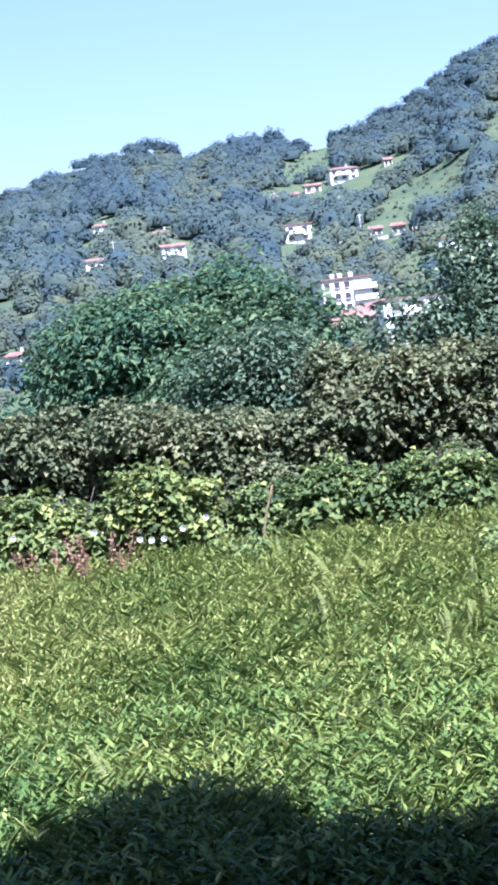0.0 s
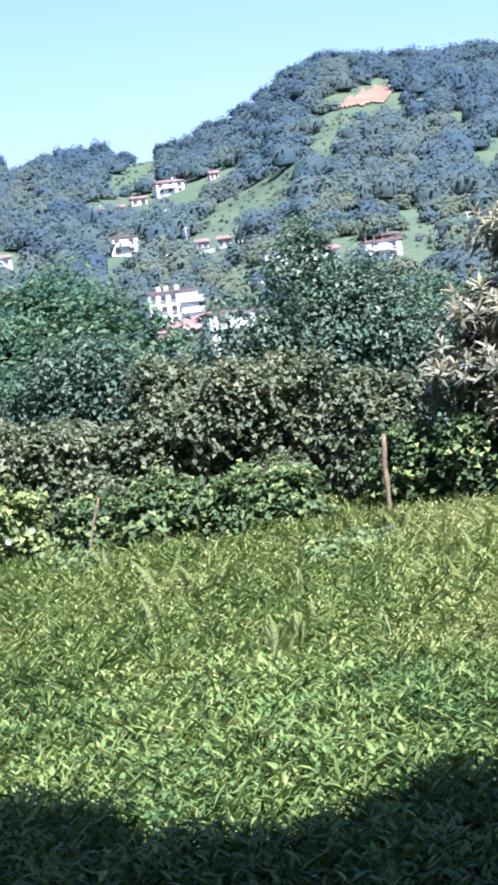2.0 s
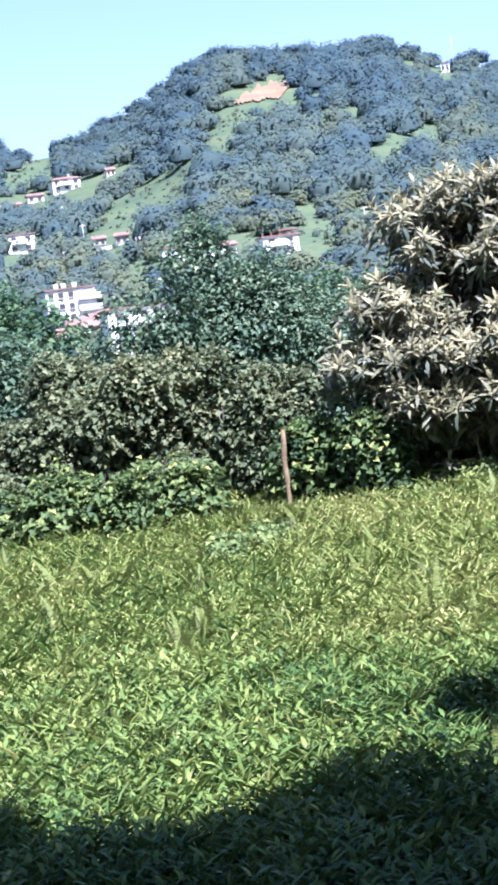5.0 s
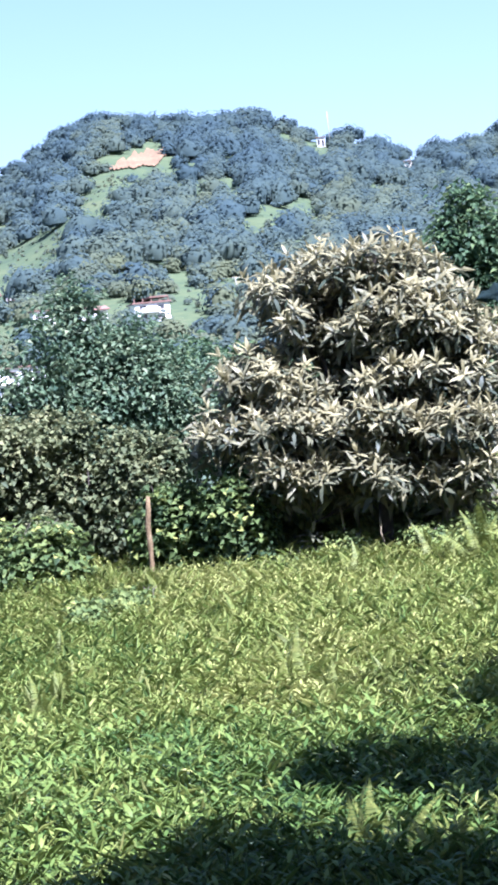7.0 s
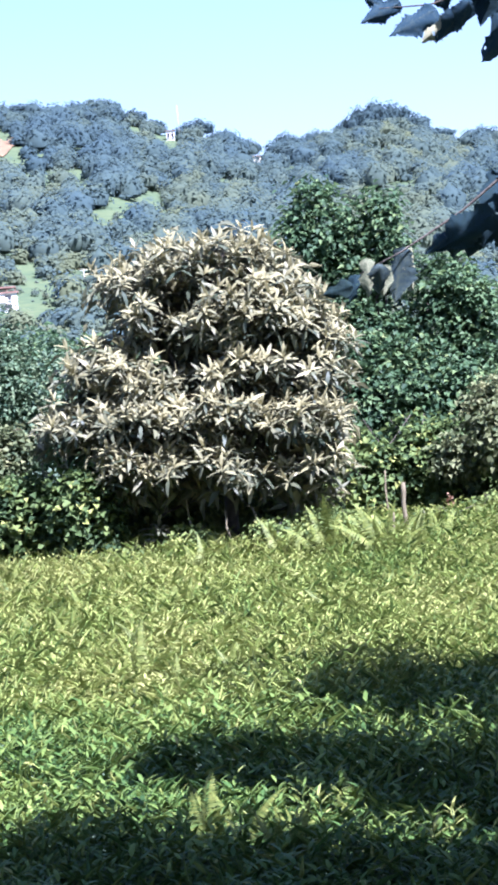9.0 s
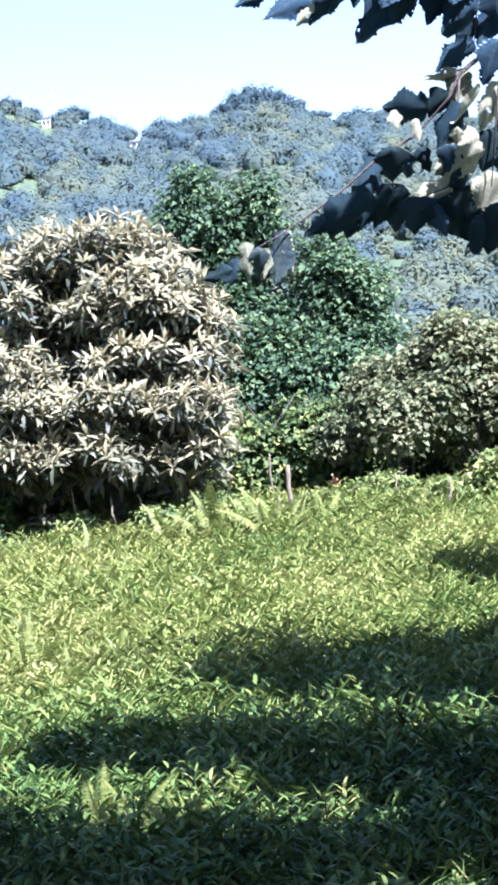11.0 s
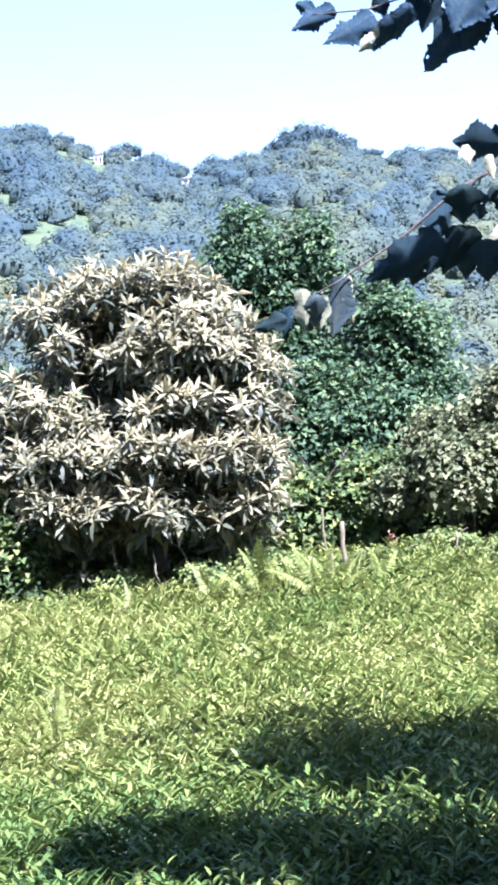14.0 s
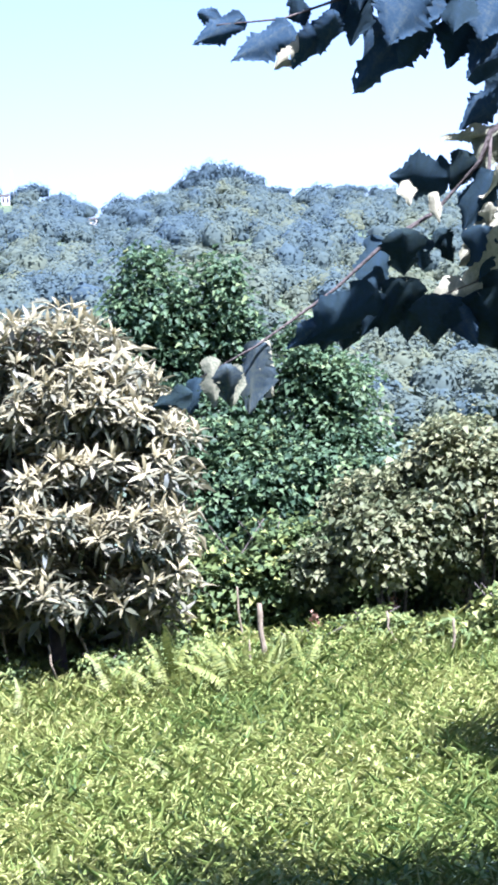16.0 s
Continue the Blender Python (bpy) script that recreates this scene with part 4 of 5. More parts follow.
def weeds(name, n, r0, r1, power, lo, hi, size, aspect, lean, tone, seed):
    x, y, r = field(n, r0, r1, -20, 17, power)
    bump_ = 0.5 + 0.5 * lumps(x, y, 1.0)
    fine_ = 0.5 + 0.5 * lumps(x + 3, y - 2, 3.1)
    z = height(x, y) + lo + (hi - lo) * rng.random(n) ** 0.7 * (0.45 + 0.35 * bump_ + 0.35 * fine_)
    up = unit(np.stack([rng.normal(0, 0.5, n), rng.normal(-0.15, 0.5, n), np.ones(n)], axis=-1))
    head = rng.uniform(0, math.tau, n)
    way = np.stack([np.cos(head), np.sin(head), rng.normal(lean, 0.45, n)], axis=-1)
    # tint is darker close by and paler further out
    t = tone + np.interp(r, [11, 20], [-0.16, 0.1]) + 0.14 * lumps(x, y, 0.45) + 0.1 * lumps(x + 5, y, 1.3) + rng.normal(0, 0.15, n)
    t = np.where(rng.random(n) < 0.03, rng.uniform(0.75, 1, n), t)
    L = size * rng.uniform(0.6, 1.35, n)
    return small_leaf_mesh(name, np.stack([x, y, z], axis=-1), way, up, L, L * aspect * rng.uniform(0.8, 1.2, n), np.clip(t, 0, 1), M_WEED, droop=0.3)


def plants(name, n, per, r0, r1, power, tall, size, aspect, tone, fan=(-20, 17), leaf=leaf_mesh):
    """Upright weeds: each a whorl of leaves up a short stem, standing higher and lower in patches."""
    x, y, r = field(n, r0, r1, *fan, power)
    patch = 0.5 + 0.5 * lumps(x, y, 1.0)
    knot = 0.5 + 0.5 * lumps(x + 3, y - 2, 3.3)
    h = tall * (0.35 + 0.4 * patch + 0.45 * knot) * rng.uniform(0.65, 1.25, n)
    tilt = rng.normal(0, 0.16, (n, 2))
    k = np.arange(per)
    lift = (0.3 + 0.7 * k / (per - 1))[None, :] * h[:, None]
    a = k[None, :] * 2.4 + rng.uniform(0, 6.3, (n, 1)) + rng.normal(0, 0.3, (n, per))
    p = np.stack([x[:, None] + tilt[:, :1] * lift, y[:, None] + tilt[:, 1:] * lift, height(x, y)[:, None] + 0.02 + lift], axis=-1)
    rise_ = np.linspace(0.2, 1.3, per)[None, :] + rng.normal(0, 0.3, (n, per))
    way = np.stack([np.cos(a), np.sin(a), rise_], axis=-1)
    up = np.stack([-np.cos(a) * rise_, -np.sin(a) * rise_, np.ones_like(a)], axis=-1) + rng.normal(0, 0.25, (n, per, 3))
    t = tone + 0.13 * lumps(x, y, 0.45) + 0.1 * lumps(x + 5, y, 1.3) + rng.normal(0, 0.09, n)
    # tint darkens down each stem for self-shadow, and grows paler further out
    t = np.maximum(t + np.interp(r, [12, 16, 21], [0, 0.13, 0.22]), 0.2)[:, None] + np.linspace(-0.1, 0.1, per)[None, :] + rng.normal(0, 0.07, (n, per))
    t = np.where(rng.random((n, per)) < 0.02, rng.uniform(0.8, 1, (n, per)), t)
    L = size * rng.uniform(0.65, 1.3, (n, 1)) * np.linspace(1.15, 0.75, per)[None, :] * rng.uniform(0.8, 1.2, (n, per)) * np.interp(r, [10, 14, 21], [1.05, 0.95, 0.78])[:, None]
    return leaf(name, p.reshape(-1, 3), way.reshape(-1, 3), up.reshape(-1, 3), L.ravel(), (L * aspect).ravel(), np.clip(t, 0, 1).ravel(), M_WEED, droop=0.45, fold=0.2)


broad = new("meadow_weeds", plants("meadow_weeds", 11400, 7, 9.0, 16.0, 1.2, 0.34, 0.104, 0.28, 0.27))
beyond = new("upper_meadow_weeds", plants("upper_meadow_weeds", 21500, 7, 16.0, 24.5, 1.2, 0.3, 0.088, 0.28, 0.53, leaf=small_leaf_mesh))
tagged(beyond, "dense low weeds on the upper meadow before the hedge", "weeds", kind="stuff")
tagged(broad, "dense knee-high broad-leaved weeds covering the meadow", "weeds", kind="stuff")
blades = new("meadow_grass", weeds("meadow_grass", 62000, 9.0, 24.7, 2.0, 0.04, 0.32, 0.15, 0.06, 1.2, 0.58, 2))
verge = new("verge_weeds", plants("verge_weeds", 2200, 6, 1.5, 9.0, 2.0, 0.3, 0.12, 0.3, 0.4, (-75, 75)))
tagged(verge, "broad-leaved weeds below the viewpoint", "weeds", kind="stuff")
tagged(blades, "fine grass blades between the meadow weeds", "grass", kind="stuff")


def tussocks(name, spots, per, seed):
    """Tufts of long fine grass that arch outwards."""
    g = np.random.default_rng(seed)
    c = np.repeat(np.array(spots, dtype=float), per, axis=0)
    n = len(c)
    a = g.uniform(0, math.tau, n)
    rad = np.abs(g.normal(0, 0.12, n)) * c[:, 2] * 3
    x, y = c[:, 0] + rad * np.cos(a), c[:, 1] + rad * np.sin(a)
    way = np.stack([np.cos(a) * 0.5 + 0.15, np.sin(a) * 0.5, g.uniform(0.8, 1.6, n)], axis=-1)
    up = np.stack([g.normal(0, 0.3, n), g.normal(-0.6, 0.3, n), np.ones(n)], axis=-1)
    L = c[:, 2] * g.uniform(0.6, 1.2, n)
    return small_leaf_mesh(name, np.stack([x, y, height(x, y) + 0.02], axis=-1), way, up, L, np.full(n, 0.016), np.clip(g.normal(0.7, 0.12, n), 0, 1), M_WEED, droop=0.35)


tuft_rng = np.random.default_rng(31)
TUFTS = [(-1.25 + q[0] * 0.55, 22.9 + q[1] * 0.3, 0.3 + 0.08 * q[2]) for q in tuft_rng.uniform(-1, 1, (22, 3))] + [(3.0 + q[0] * 2.0, 22.6 + q[1] * 0.5, 0.28 + 0.08 * q[2]) for q in tuft_rng.uniform(-1, 1, (30, 3))]
tall = new("tall_grass", tussocks("tall_grass", TUFTS, 60, 32))
tagged(tall, "tufts of tall pale green grass before the hedge", "grass", kind="stuff")


# ---- ferns ----
def frond_mesh(length, seed):
    g = np.random.default_rng(seed)
    k = 30
    s = np.linspace(0.1, 0.99, k)
    px = np.stack([np.zeros(k), s * length * 0.85, length * (0.75 * s - 0.42 * s * s)], axis=-1)
    w = length * 0.25 * (1.02 - s) ** 0.75 * np.clip(s * 7, 0, 1)
    p = np.concatenate([px, px])
    way = np.concatenate([np.tile([1, 0.35, -0.15], (k, 1)), np.tile([-1, 0.35, -0.15], (k, 1))]) + g.normal(0, 0.06, (2 * k, 3))
    up = np.tile([0, -0.3, 1.0], (2 * k, 1))
    return leaf_mesh("frond", p, way, up, np.concatenate([w, w]), length * 0.024, np.clip(g.normal(0.5, 0.2, 2 * k), 0, 1), M_FERN, droop=0.3)


FROND = [frond_mesh(0.5, 3), frond_mesh(0.62, 4)]


SPIKY = [(0.55, 12.0, 0.42, 0.6), (0.8, 12.3, 0.45, 0.62), (0.72, 11.8, 0.38, 0.55), (1.05, 12.2, 0.4, 0.8), (1.12, 11.7, 0.36, 0.85), (1.9, 12.9, 0.45, 0.6), (2.02, 12.6, 0.42, 0.65), (2.1, 13.0, 0.5, 0.58), (1.55, 11.6, 0.38, 0.85), (1.7, 11.8, 0.36, 0.9), (1.4, 12.6, 0.36, 0.55), (0.2, 11.6, 0.36, 0.6), (-0.6, 12.6, 0.34, 0.7), (-2.6, 12.8, 0.36, 0.65), (-3.1, 13.6, 0.36, 0.7), (-1.6, 13.2, 0.34, 0.6)]
DARK_WEEDS = [(-1.6, 21.1, 0.36), (-1.2, 21.5, 0.3), (-4.2, 22.2, 0.4)]


def fern(x, y, fronds, scale, seed, label):
    root = thing("fern", (x, y, float(height(x, y)) + 0.1), label, "fern", "ferns in the meadow")
    g = random.Random(seed)
    for k in range(fronds):
        f = new("frond", FROND[k % 2])
        f.parent = root
        f.matrix_basis = Matrix.LocRotScale((0, 0, 0), Euler((g.uniform(0.2, 1.1), g.uniform(-0.4, 0.4), k * math.tau / fronds + g.uniform(-0.5, 0.5))), (scale * g.uniform(0.65, 1.15),) * 3)


MORE_FERNS = [(0.65, 19.5, 6, 0.9), (-1.65, 17.1, 5, 0.85), (-3.05, 20.0, 6, 0.9), (-2.65, 19.7, 6, 0.9), (0.13, 17.0, 6, 0.9), (-0.24, 20.0, 5, 0.85), (0.3, 18.1, 5, 0.85), (0.56, 12.3, 6, 0.72), (0.85, 12.1, 5, 0.7), (1.25, 12.5, 5, 0.68)]
FERNS = [(2.2, 22.3, 8, 1.2), (2.75, 22.0, 9, 1.25), (1.75, 22.6, 7, 1.0), (3.3, 22.5, 6, 0.9), (4.0, 22.9, 5, 0.8), (0.4, 12.4, 6, 0.75), (0.75, 11.7, 6, 0.8), (-3.55, 13.4, 5, 0.7), (-1.55, 16.2, 4, 0.7), (2.5, 22.5, 6, 0.9), (3.0, 22.2, 6, 0.9)] + MORE_FERNS
fern_rng = random.Random(12)
FERNS += [(fern_rng.uniform(-0.25, 0.19) * r, r, fern_rng.randint(4, 6), fern_rng.uniform(0.55, 0.8)) for r in (fern_rng.uniform(16.5, 22.3) for _ in range(34))]
for k, (x, y, nf, sc) in enumerate(FERNS):
    fern(x, y, nf, sc, 100 + k, "yellow-green fern standing in the meadow weeds")


# low dark-leaved weeds standing out from the rest
for k, (x, y, w) in enumerate(DARK_WEEDS):
    bush(x, y, w, 0.42, 120 + k, "low patch of dark-leaved weeds in the meadow", M_VINE, (0.3, 0.65), size=0.06, clusters=230, name="dark_weed", deep=0.5)


def spiky_weed(x, y, h, seed, label, tone):
    """A single upright stem with narrow leaves all the way up."""
    root = thing("tall_weed", (x, y, float(height(x, y))), label, "weed", "tall weeds in the meadow")
    g = np.random.default_rng(seed)
    bend = g.normal(0, 0.08, 2)
    bm = bmesh.new()
    tube(bm, [(0, 0, -0.02), (bend[0] * 0.4, bend[1] * 0.4, h * 0.5), (bend[0], bend[1], h)], [0.006, 0.005, 0.003], 5)
    part("stem", (bm, M_VINE), root)
    k = 18
    s = np.linspace(0.35, 1.0, k)
    a = np.arange(k) * 2.4 + g.uniform(0, 6)
    p = np.stack([bend[0] * s, bend[1] * s, h * s], axis=-1)
    rise_ = np.linspace(0.3, 1.8, k)
    way = np.stack([np.cos(a), np.sin(a), rise_], axis=-1)
    up = np.stack([-np.cos(a) * rise_, -np.sin(a) * rise_, np.ones(k)], axis=-1)
    L = np.linspace(0.15, 0.09, k) * g.uniform(0.8, 1.2, k)
    part("leaves", leaf_mesh("leaves", p, way, up, L, L * 0.17, np.clip(g.normal(tone, 0.1, k), 0, 1), M_WEED, droop=0.4, fold=0.2), root)["kind"] = "stuff"


for k, (x, y, h, tone) in enumerate(SPIKY):
    spiky_weed(x, y, h, 200 + k, "tall narrow-leaved weed above the meadow plants" if tone < 0.75 else "yellowing narrow-leaved weed above the meadow plants", tone)


# ---- posts and stakes ----
def stake(name, low, high, r, mat, label, bend=0.0, category="stake"):
    x, y, _ = low
    z = float(height(x, y))
    root = thing(name, (x, y, z), label, category, "posts along the hedge")
    d = Vector(high) - Vector((x, y, z))
    bm = bmesh.new()
    g = random.Random(label)
    line = [(0.0, 0.0), (0.14, 0.4), (0.33, 1.0), (0.4, 0.7), (0.52, -0.2), (0.66, -0.6), (0.72, -0.9), (0.86, 0.1), (1.0, 0.3)]
    tube(bm, [(0, 0, -0.15)] + [d * q + Vector((bend * b + g.uniform(-0.15, 0.15) * r, g.uniform(-0.15, 0.15) * r, 0)) for q, b in line], [r] + [r * g.uniform(0.78, 1.15) for _ in line[1:]] + [r * 0.7], 8)
    part("shaft", (bm, mat), root)
    return root


stake("fence_post", (-1.16, 23.3, 0), (-1.1, 23.3, 2.66), 0.028, M_POST, "reddish-brown weathered wooden fence post", 0.012, "post")
stake("fence_post", (3.08, 23.1, 0), (3.1, 23.1, 2.32), 0.028, M_STAKE, "pale brown knotty wooden fence post", 0.008, "post")
stake("stake", (3.05, 24.2, 0), (3.06, 24.2, 2.42), 0.012, M_STAKE, "thin grey stake behind a fence post", 0.01)
stake("stake", (2.96, 23.1, 0), (2.97, 23.1, 2.02), 0.012, M_STAKE, "short thin grey stake", 0.006)
stake("stake", (4.3, 23.1, 0), (4.2, 23.1, 2.1), 0.012, M_STAKE, "crooked pale stick leaning by the hazel", 0.03)
stake("stake", (4.55, 22.3, 0), (4.62, 22.3, 2.03), 0.015, M_STAKE, "forked pale stake at the hazel's edge", -0.01)
stake("stake", (-4.32, 22.85, 0), (-4.06, 22.85, 2.4), 0.014, M_POST, "pale stick leaning against the hedge", 0.01)
stake("stake", (0.93, 23.6, 0), (0.875, 23.6, 2.4), 0.012, M_STAKE, "pale prop pole beside the loquat's trunk", 0.004)
stake("stake", (1.32, 23.3, 0), (1.25, 23.3, 2.2), 0.011, M_STAKE, "bent pale stick below the loquat", 0.02)
stake("stake", (1.76, 23.6, 0), (1.55, 23.6, 2.2), 0.011, M_STAKE, "leaning dry stick below the loquat", 0.01)


# dry red stalks and pale flowers before the hedge
def stalks(x, y, n, h, seed):
    root = thing("dry_stalks", (x, y, float(height(x, y))), "dry reddish dock stalks before the hedge", "plant", "dry stalks")
    g = np.random.default_rng(seed)
    for k in range(n):
        bm = bmesh.new()
        dx, dy = g.uniform(-0.25, 0.25, 2)
        tube(bm, [(dx, dy, 0), (dx * 1.3, dy, h * 0.5), (dx * 1.8, dy, h)], [0.006, 0.005, 0.003], 5)
        part("stalk", (bm, M_POST), root)
        m = 70
        s = g.uniform(0.35, 1, m)
        p = np.stack([dx * (1 + 0.8 * s), np.full(m, dy), h * s], axis=-1) + g.normal(0, 0.025, (m, 3))
        part("seed_head", leaf_mesh("seed_head", p, g.normal(0, 1, (m, 3)), g.normal(0, 1, (m, 3)), 0.035, 0.02, g.random(m), M_DRY), root)["kind"] = "stuff"


stalks(-6.35, 22.3, 4, 0.5, 1)
stalks(-5.8, 22.3, 5, 0.62, 2)
stalks(-5.65, 22.2, 3, 0.45, 3)
stalks(4.1, 24.2, 3, 0.4, 4)


def flower(x, y, z, seed):
    root = thing("white_flower", (x, y, z), "large white bindweed flower on the hedge", "flower", "white flowers on the hedge")
    g = np.random.default_rng(seed)
    k = 8
    a = np.arange(k) * math.tau / k
    way = np.stack([np.cos(a), np.full(k, -0.5), np.sin(a)], axis=-1)
    part("petals", leaf_mesh("petals", np.zeros((k, 3)), way, np.tile([0.0, -1, 0.1], (k, 1)), 0.042, 0.038, g.random(k), M_PETAL, droop=-0.2), root)
    bm = bmesh.new()
    tube(bm, [(0, 0.0, 0), (0, 0.06, -0.02), (0.01, 0.2, -0.05)], [0.006, 0.004, 0.003], 5)
    part("stem", (bm, M_BARK), root)


for k, (x, y, z) in enumerate([(-5.45, 22.6, 2.02), (-5.33, 22.6, 2.0), (-5.2, 22.6, 2.0), (-5.0, 22.65, 2.08), (-5.9, 22.5, 2.15), (-6.7, 22.3, 2.2), (-4.8, 22.9, 2.15)]):
    flower(x, y, z, k)


# ---- the broad-leaved tree overhead, one branch of which hangs into view ----
def big_leaf_mesh(seed, tint):
    """A large, broad leaf with a heart-shaped base, a toothed edge, raised veins and a drawn-out tip; it hangs along -z."""
    g = random.Random(seed)
    rows, cols = 26, 11
    f1, bow, twist = g.uniform(0, 6), g.uniform(-0.1, 0.25), g.uniform(-0.5, 0.5)
    v, tints = [], []
    for i in range(rows):
        q = i / (rows - 1)
        w = 0.5 * (math.sin(math.pi * q ** 0.72) ** 0.7) * (1.12 - 0.25 * q)
        tooth = 0.22 * ((i * 0.5) % 1.0) + 0.22 * math.sin(11 * q + f1) + g.uniform(-0.16, 0.14)
        for c in range(cols):
            u = c / (cols - 1) * 2 - 1
            out = w * (1 + tooth * abs(u) ** 3)
            lobe = 0.1 * abs(u) * (1 - q) ** 6
            v.append((out * u, 0.1 * abs(u) ** 1.4 + 0.05 * math.sin(7 * q + 3 * u + f1) * abs(u) + bow * q * q + 0.25 * twist * u * q, -q + lobe + 0.12 * abs(u) * w))
            tints.append(min(1.0, max(0.0, tint + g.uniform(-0.05, 0.05) + (0.06 if c == cols // 2 else 0))))
    corners, n = [], 0
    for i in range(rows - 1):
        for c in range(cols - 1):
            if 4 < i < 22 and 0 < c < 9 and g.random() < 0.006:
                continue
            corners += [i * cols + c, i * cols + c + 1, (i + 1) * cols + c + 1, (i + 1) * cols + c]
            n += 1
    return mesh_of("leaf", v, corners, np.full(n, 4), M_BIGLEAF, tints, smooth=True)


# two shapes each, with shade, blue glare and sun put into the tint: dark, dark bluish, bluish, shaded olive, brownish,
# sunlit olive, sunlit cream
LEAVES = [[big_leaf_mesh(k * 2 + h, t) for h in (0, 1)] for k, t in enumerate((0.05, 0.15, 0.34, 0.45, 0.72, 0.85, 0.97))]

over = thing("broadleaf_tree", (7.4, 11.2, float(height(7.4, 11.2))), "large-leaved tree whose drooping branch hangs over the meadow", "tree")
ox, oy, oz = over.matrix_basis.translation
limbs(over, [([(0, 0, -0.2), (0.05, 0.1, 2.0), (-0.1, 0.1, 4.0), (-0.3, 0.2, 6.0)], 0.2, 0.12)], name="trunk")


def rel(p):
    return (p[0] - ox, p[1] - oy, p[2] - oz)


def twig(pts, r0, r1):
    bm = bmesh.new()
    pts = [Vector(rel(p)) for p in pts]
    tube(bm, pts, [r0 + (r1 - r0) * i / (len(pts) - 1) for i in range(len(pts))], 7)
    return part("branch", (bm, M_BARK), over)


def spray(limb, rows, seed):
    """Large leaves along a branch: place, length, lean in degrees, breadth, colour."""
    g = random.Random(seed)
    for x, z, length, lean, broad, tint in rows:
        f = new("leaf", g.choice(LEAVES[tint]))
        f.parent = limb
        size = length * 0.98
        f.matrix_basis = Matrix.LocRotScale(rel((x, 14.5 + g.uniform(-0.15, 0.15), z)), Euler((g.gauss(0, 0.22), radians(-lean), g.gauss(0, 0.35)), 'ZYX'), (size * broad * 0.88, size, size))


STEM = [(5.3, 12.0, 6.3), (4.5, 13.8, 5.8), (3.68, 14.5, 5.28), (3.37, 14.5, 5.08), (3.3, 14.5, 4.94), (3.04, 14.5, 4.72), (2.78, 14.5, 4.6), (2.5, 14.5, 4.4), (2.08, 14.5, 4.17), (1.79, 14.5, 4.05)]
UPPER = [(5.3, 12.0, 6.3), (4.5, 13.8, 6.2), (3.84, 14.5, 6.12), (3.45, 14.5, 6.04), (3.06, 14.5, 5.88), (2.75, 14.5, 5.82), (2.41, 14.5, 5.74), (2.08, 14.5, 5.74)]
low_branch = twig(STEM, 0.022, 0.004)
side_branch = twig([(3.37, 14.5, 5.08), (3.32, 14.53, 4.72), (3.22, 14.53, 4.36), (2.95, 14.53, 4.29)], 0.011, 0.004)
outer_branch = twig([(3.68, 14.5, 5.28), (3.61, 14.55, 4.84), (3.51, 14.55, 4.33)], 0.011, 0.004)
high_branch = twig(UPPER, 0.018, 0.004)
fork_branch = twig([(3.84, 14.5, 6.12), (3.83, 14.5, 6.01), (3.56, 14.5, 5.59), (3.49, 14.5, 5.26)], 0.01, 0.004)
twig([(6.9, 11.4, 5.6), (6.2, 11.6, 6.2), (5.3, 12.0, 6.3)], 0.06, 0.024)
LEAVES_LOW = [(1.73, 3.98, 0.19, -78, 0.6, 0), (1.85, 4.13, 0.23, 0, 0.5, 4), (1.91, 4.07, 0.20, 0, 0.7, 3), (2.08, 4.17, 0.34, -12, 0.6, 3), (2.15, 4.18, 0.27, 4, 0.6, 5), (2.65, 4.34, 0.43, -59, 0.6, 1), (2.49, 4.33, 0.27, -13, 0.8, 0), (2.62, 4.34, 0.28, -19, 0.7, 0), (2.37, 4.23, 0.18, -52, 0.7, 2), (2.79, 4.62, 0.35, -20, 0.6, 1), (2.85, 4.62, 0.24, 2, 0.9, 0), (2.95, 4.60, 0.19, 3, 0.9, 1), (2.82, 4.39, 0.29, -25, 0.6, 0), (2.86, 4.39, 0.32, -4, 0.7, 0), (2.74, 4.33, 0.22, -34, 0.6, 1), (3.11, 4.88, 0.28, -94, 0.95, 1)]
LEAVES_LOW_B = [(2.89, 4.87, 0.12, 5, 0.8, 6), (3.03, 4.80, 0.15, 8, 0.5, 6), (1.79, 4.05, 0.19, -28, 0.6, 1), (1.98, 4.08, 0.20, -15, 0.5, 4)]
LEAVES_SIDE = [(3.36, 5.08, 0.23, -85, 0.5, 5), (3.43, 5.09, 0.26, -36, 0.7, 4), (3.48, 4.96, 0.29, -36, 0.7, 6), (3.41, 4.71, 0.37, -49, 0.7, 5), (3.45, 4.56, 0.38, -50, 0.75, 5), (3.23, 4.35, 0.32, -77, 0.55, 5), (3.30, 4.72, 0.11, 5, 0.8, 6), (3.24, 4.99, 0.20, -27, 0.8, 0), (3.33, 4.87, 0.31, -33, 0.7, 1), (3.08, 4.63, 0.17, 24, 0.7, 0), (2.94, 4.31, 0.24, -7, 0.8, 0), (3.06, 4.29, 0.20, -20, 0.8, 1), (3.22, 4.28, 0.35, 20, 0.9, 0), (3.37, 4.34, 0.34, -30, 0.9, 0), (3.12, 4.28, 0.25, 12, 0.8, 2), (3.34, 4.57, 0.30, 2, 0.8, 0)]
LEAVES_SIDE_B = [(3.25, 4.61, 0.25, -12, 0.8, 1)]
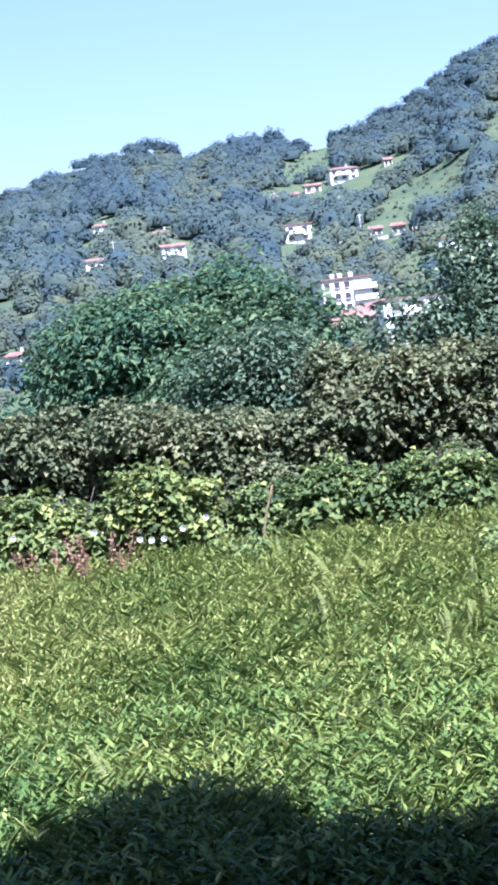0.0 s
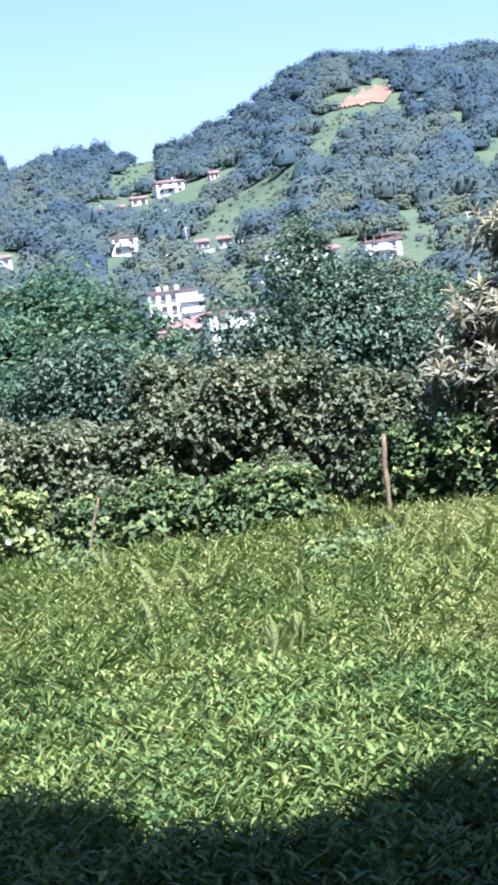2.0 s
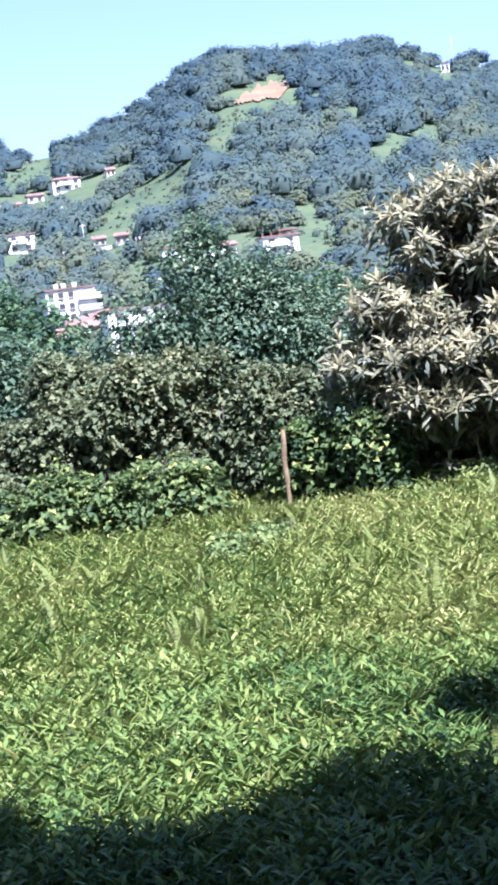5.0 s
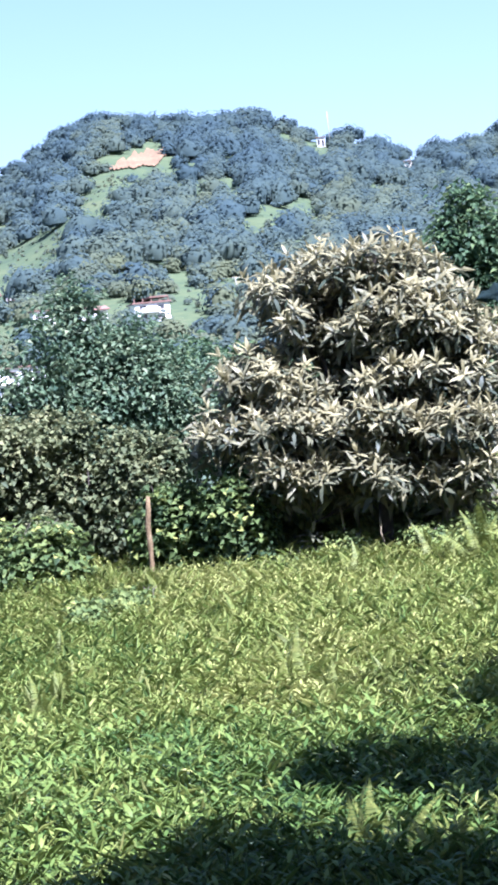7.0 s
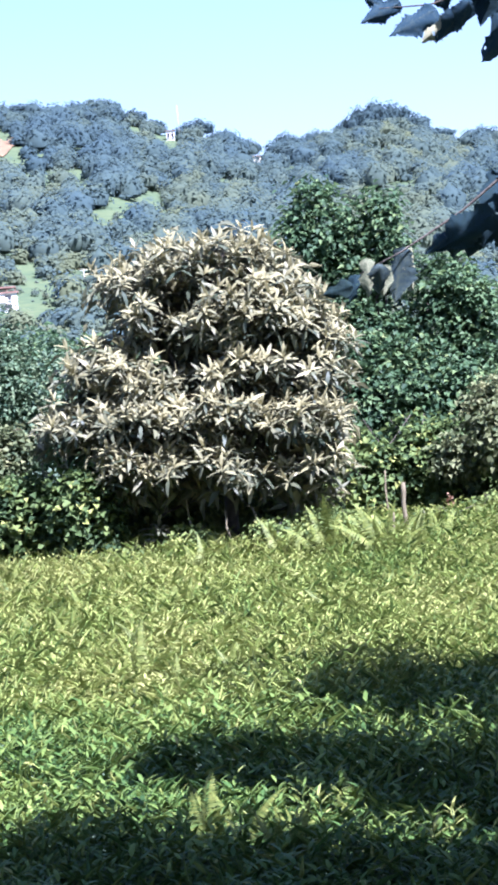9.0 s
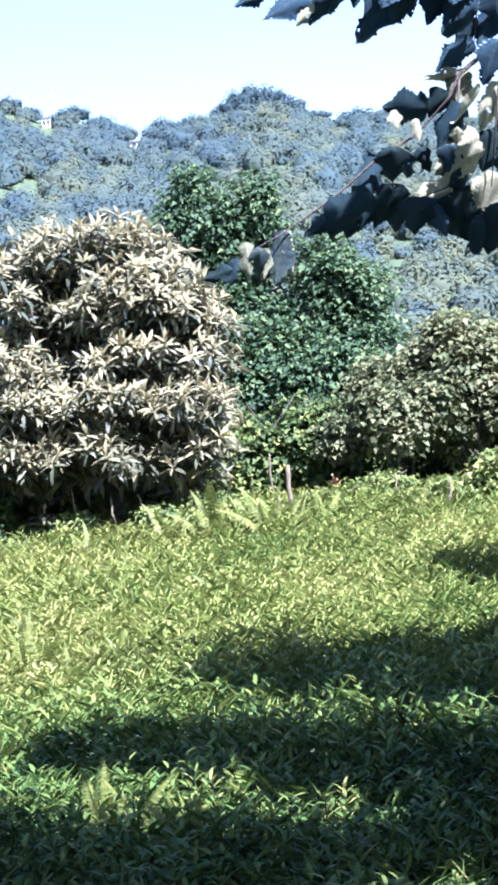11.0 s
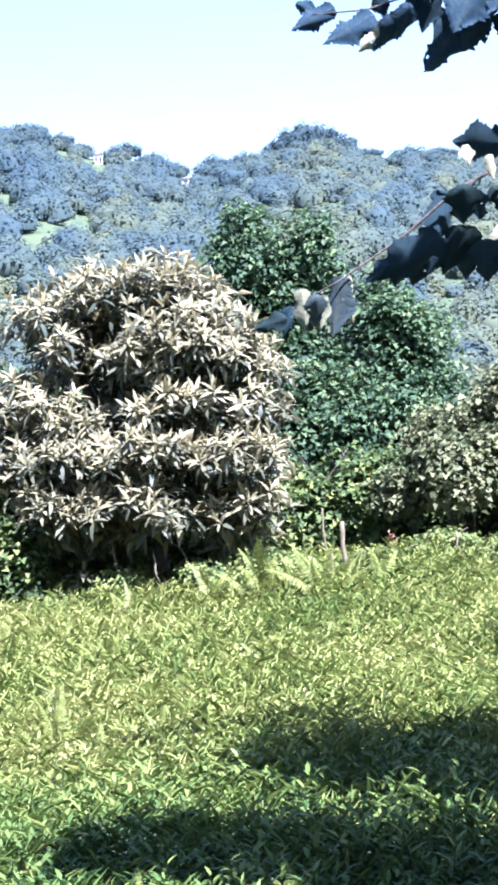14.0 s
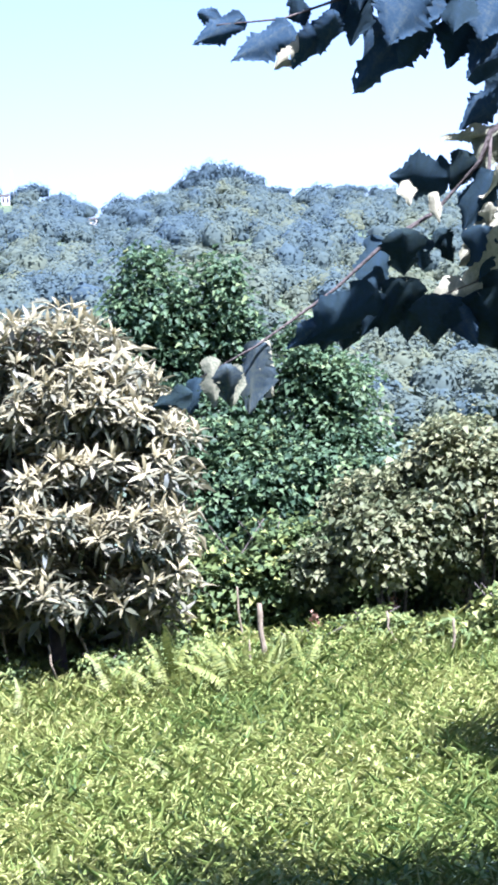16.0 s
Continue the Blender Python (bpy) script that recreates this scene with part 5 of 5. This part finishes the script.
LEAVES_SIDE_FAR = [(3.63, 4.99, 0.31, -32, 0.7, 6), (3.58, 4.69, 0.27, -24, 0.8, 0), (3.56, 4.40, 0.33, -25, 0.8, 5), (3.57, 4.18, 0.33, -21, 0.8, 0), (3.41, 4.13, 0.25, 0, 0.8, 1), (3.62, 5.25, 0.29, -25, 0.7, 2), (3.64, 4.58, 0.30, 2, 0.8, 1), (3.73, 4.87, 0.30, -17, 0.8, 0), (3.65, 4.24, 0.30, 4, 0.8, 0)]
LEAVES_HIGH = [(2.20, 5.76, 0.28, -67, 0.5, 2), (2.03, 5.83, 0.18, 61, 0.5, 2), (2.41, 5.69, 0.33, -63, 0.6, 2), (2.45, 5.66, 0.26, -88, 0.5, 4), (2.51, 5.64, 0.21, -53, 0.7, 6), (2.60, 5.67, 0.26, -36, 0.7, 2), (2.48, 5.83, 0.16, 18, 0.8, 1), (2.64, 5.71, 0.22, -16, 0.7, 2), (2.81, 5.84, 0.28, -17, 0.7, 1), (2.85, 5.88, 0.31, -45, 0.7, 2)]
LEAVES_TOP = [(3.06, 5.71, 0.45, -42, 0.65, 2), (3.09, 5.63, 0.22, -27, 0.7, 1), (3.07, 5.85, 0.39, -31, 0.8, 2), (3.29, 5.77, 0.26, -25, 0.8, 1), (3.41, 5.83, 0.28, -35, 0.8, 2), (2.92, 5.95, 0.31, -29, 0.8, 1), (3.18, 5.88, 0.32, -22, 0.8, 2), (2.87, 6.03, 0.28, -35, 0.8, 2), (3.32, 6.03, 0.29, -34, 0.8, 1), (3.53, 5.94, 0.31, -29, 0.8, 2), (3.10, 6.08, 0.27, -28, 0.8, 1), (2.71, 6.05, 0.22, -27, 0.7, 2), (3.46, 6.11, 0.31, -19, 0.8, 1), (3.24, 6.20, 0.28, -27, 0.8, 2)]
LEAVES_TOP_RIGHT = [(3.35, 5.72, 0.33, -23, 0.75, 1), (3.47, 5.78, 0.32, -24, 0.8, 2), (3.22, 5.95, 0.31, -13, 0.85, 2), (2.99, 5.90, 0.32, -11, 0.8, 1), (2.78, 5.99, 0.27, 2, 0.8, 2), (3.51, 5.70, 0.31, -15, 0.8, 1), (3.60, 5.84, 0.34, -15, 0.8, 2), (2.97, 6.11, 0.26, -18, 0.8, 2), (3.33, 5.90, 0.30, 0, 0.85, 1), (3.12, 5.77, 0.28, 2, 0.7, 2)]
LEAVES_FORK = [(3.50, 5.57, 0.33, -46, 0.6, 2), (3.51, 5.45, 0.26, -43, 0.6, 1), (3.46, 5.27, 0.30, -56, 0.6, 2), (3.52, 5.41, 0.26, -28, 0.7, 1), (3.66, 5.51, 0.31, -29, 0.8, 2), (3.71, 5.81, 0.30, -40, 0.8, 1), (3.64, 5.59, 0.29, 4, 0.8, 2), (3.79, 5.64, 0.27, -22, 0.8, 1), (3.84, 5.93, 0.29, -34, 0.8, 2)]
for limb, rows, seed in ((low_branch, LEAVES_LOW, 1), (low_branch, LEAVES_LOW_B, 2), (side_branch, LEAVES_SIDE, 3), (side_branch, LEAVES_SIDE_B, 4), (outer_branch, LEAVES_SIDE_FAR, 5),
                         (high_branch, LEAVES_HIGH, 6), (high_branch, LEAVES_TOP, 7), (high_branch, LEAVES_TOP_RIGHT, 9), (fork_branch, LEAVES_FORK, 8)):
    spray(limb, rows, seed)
# unseen crown sheets added high above and behind to cast the meadow's shadows: x, y, z, half widths
crown = [(-0.55, 8.44, 7.5, 0.65, 1.40, 0.12), (0.58, 7.50, 7.5, 1.10, 1.15, 0.12), (2.16, 8.13, 7.5, 0.60, 1.25, 0.12), (1.49, 7.40, 7.5, 0.90, 1.30, 0.12), (2.98, 7.71, 7.5, 0.80, 1.00, 0.12), (3.03, 10.75, 7.5, 0.40, 0.42, 0.12), (3.60, 10.40, 7.5, 0.50, 0.50, 0.12), (4.30, 9.70, 7.5, 0.60, 0.52, 0.12), (5.00, 9.20, 7.5, 0.60, 0.52, 0.12)]
outer = [(5.63, 9.16, 7.5, 0.60, 0.55, 0.12), (4.28, 7.71, 7.5, 0.90, 0.30, 0.12), (5.29, 7.40, 7.5, 0.70, 0.35, 0.12), (4.20, 12.35, 7.5, 0.42, 0.40, 0.12), (4.70, 12.00, 7.5, 0.50, 0.80, 0.12), (5.35, 11.80, 7.5, 0.62, 1.10, 0.12), (6.15, 11.60, 7.5, 0.80, 1.30, 0.12), (7.00, 11.40, 7.5, 0.90, 1.40, 0.12), (6.40, 15.70, 7.5, 0.40, 0.35, 0.12)]
# upper sheets added to keep skylight out of those shadows
high = [(7.0, 8.0, 8.4, 2.2, 2.0, 0.9), (2.5, 4.4, 8.4, 3.2, 2.2, 0.6), (10.3, 10.6, 8.5, 2.3, 3.0, 1.2), (0.5, 3.2, 9.5, 4.2, 3.6, 0.8), (5.5, 2.6, 9.5, 3.6, 3.6, 0.9), (10.8, 8.0, 10.0, 3.2, 4.5, 1.4)]
rc, rh = ([(b[0] - ox, b[1] - oy, b[2] - oz, *b[3:]) for b in blobs] for blobs in (crown + outer, high))
limbs(over, [([(-0.3, 0.2, 5.2), (b[0] * 0.5, b[1] * 0.5, (5.9 + b[2]) / 2), (b[0], b[1], b[2])], 0.08, 0.03) for b in rc + rh])
part("crown", crown_mesh("crown", rh, 4600, 7, 0.23, M_BIGLEAF, (0.1, 0.5), 0.8, 0.15, seed=77, skin=0.95), over)
part("lower_crown", crown_mesh("lower_crown", rc, 10500, 7, 0.2, M_BIGLEAF, (0.05, 0.4), 0.85, 0.09, seed=78, skin=0.95), over)
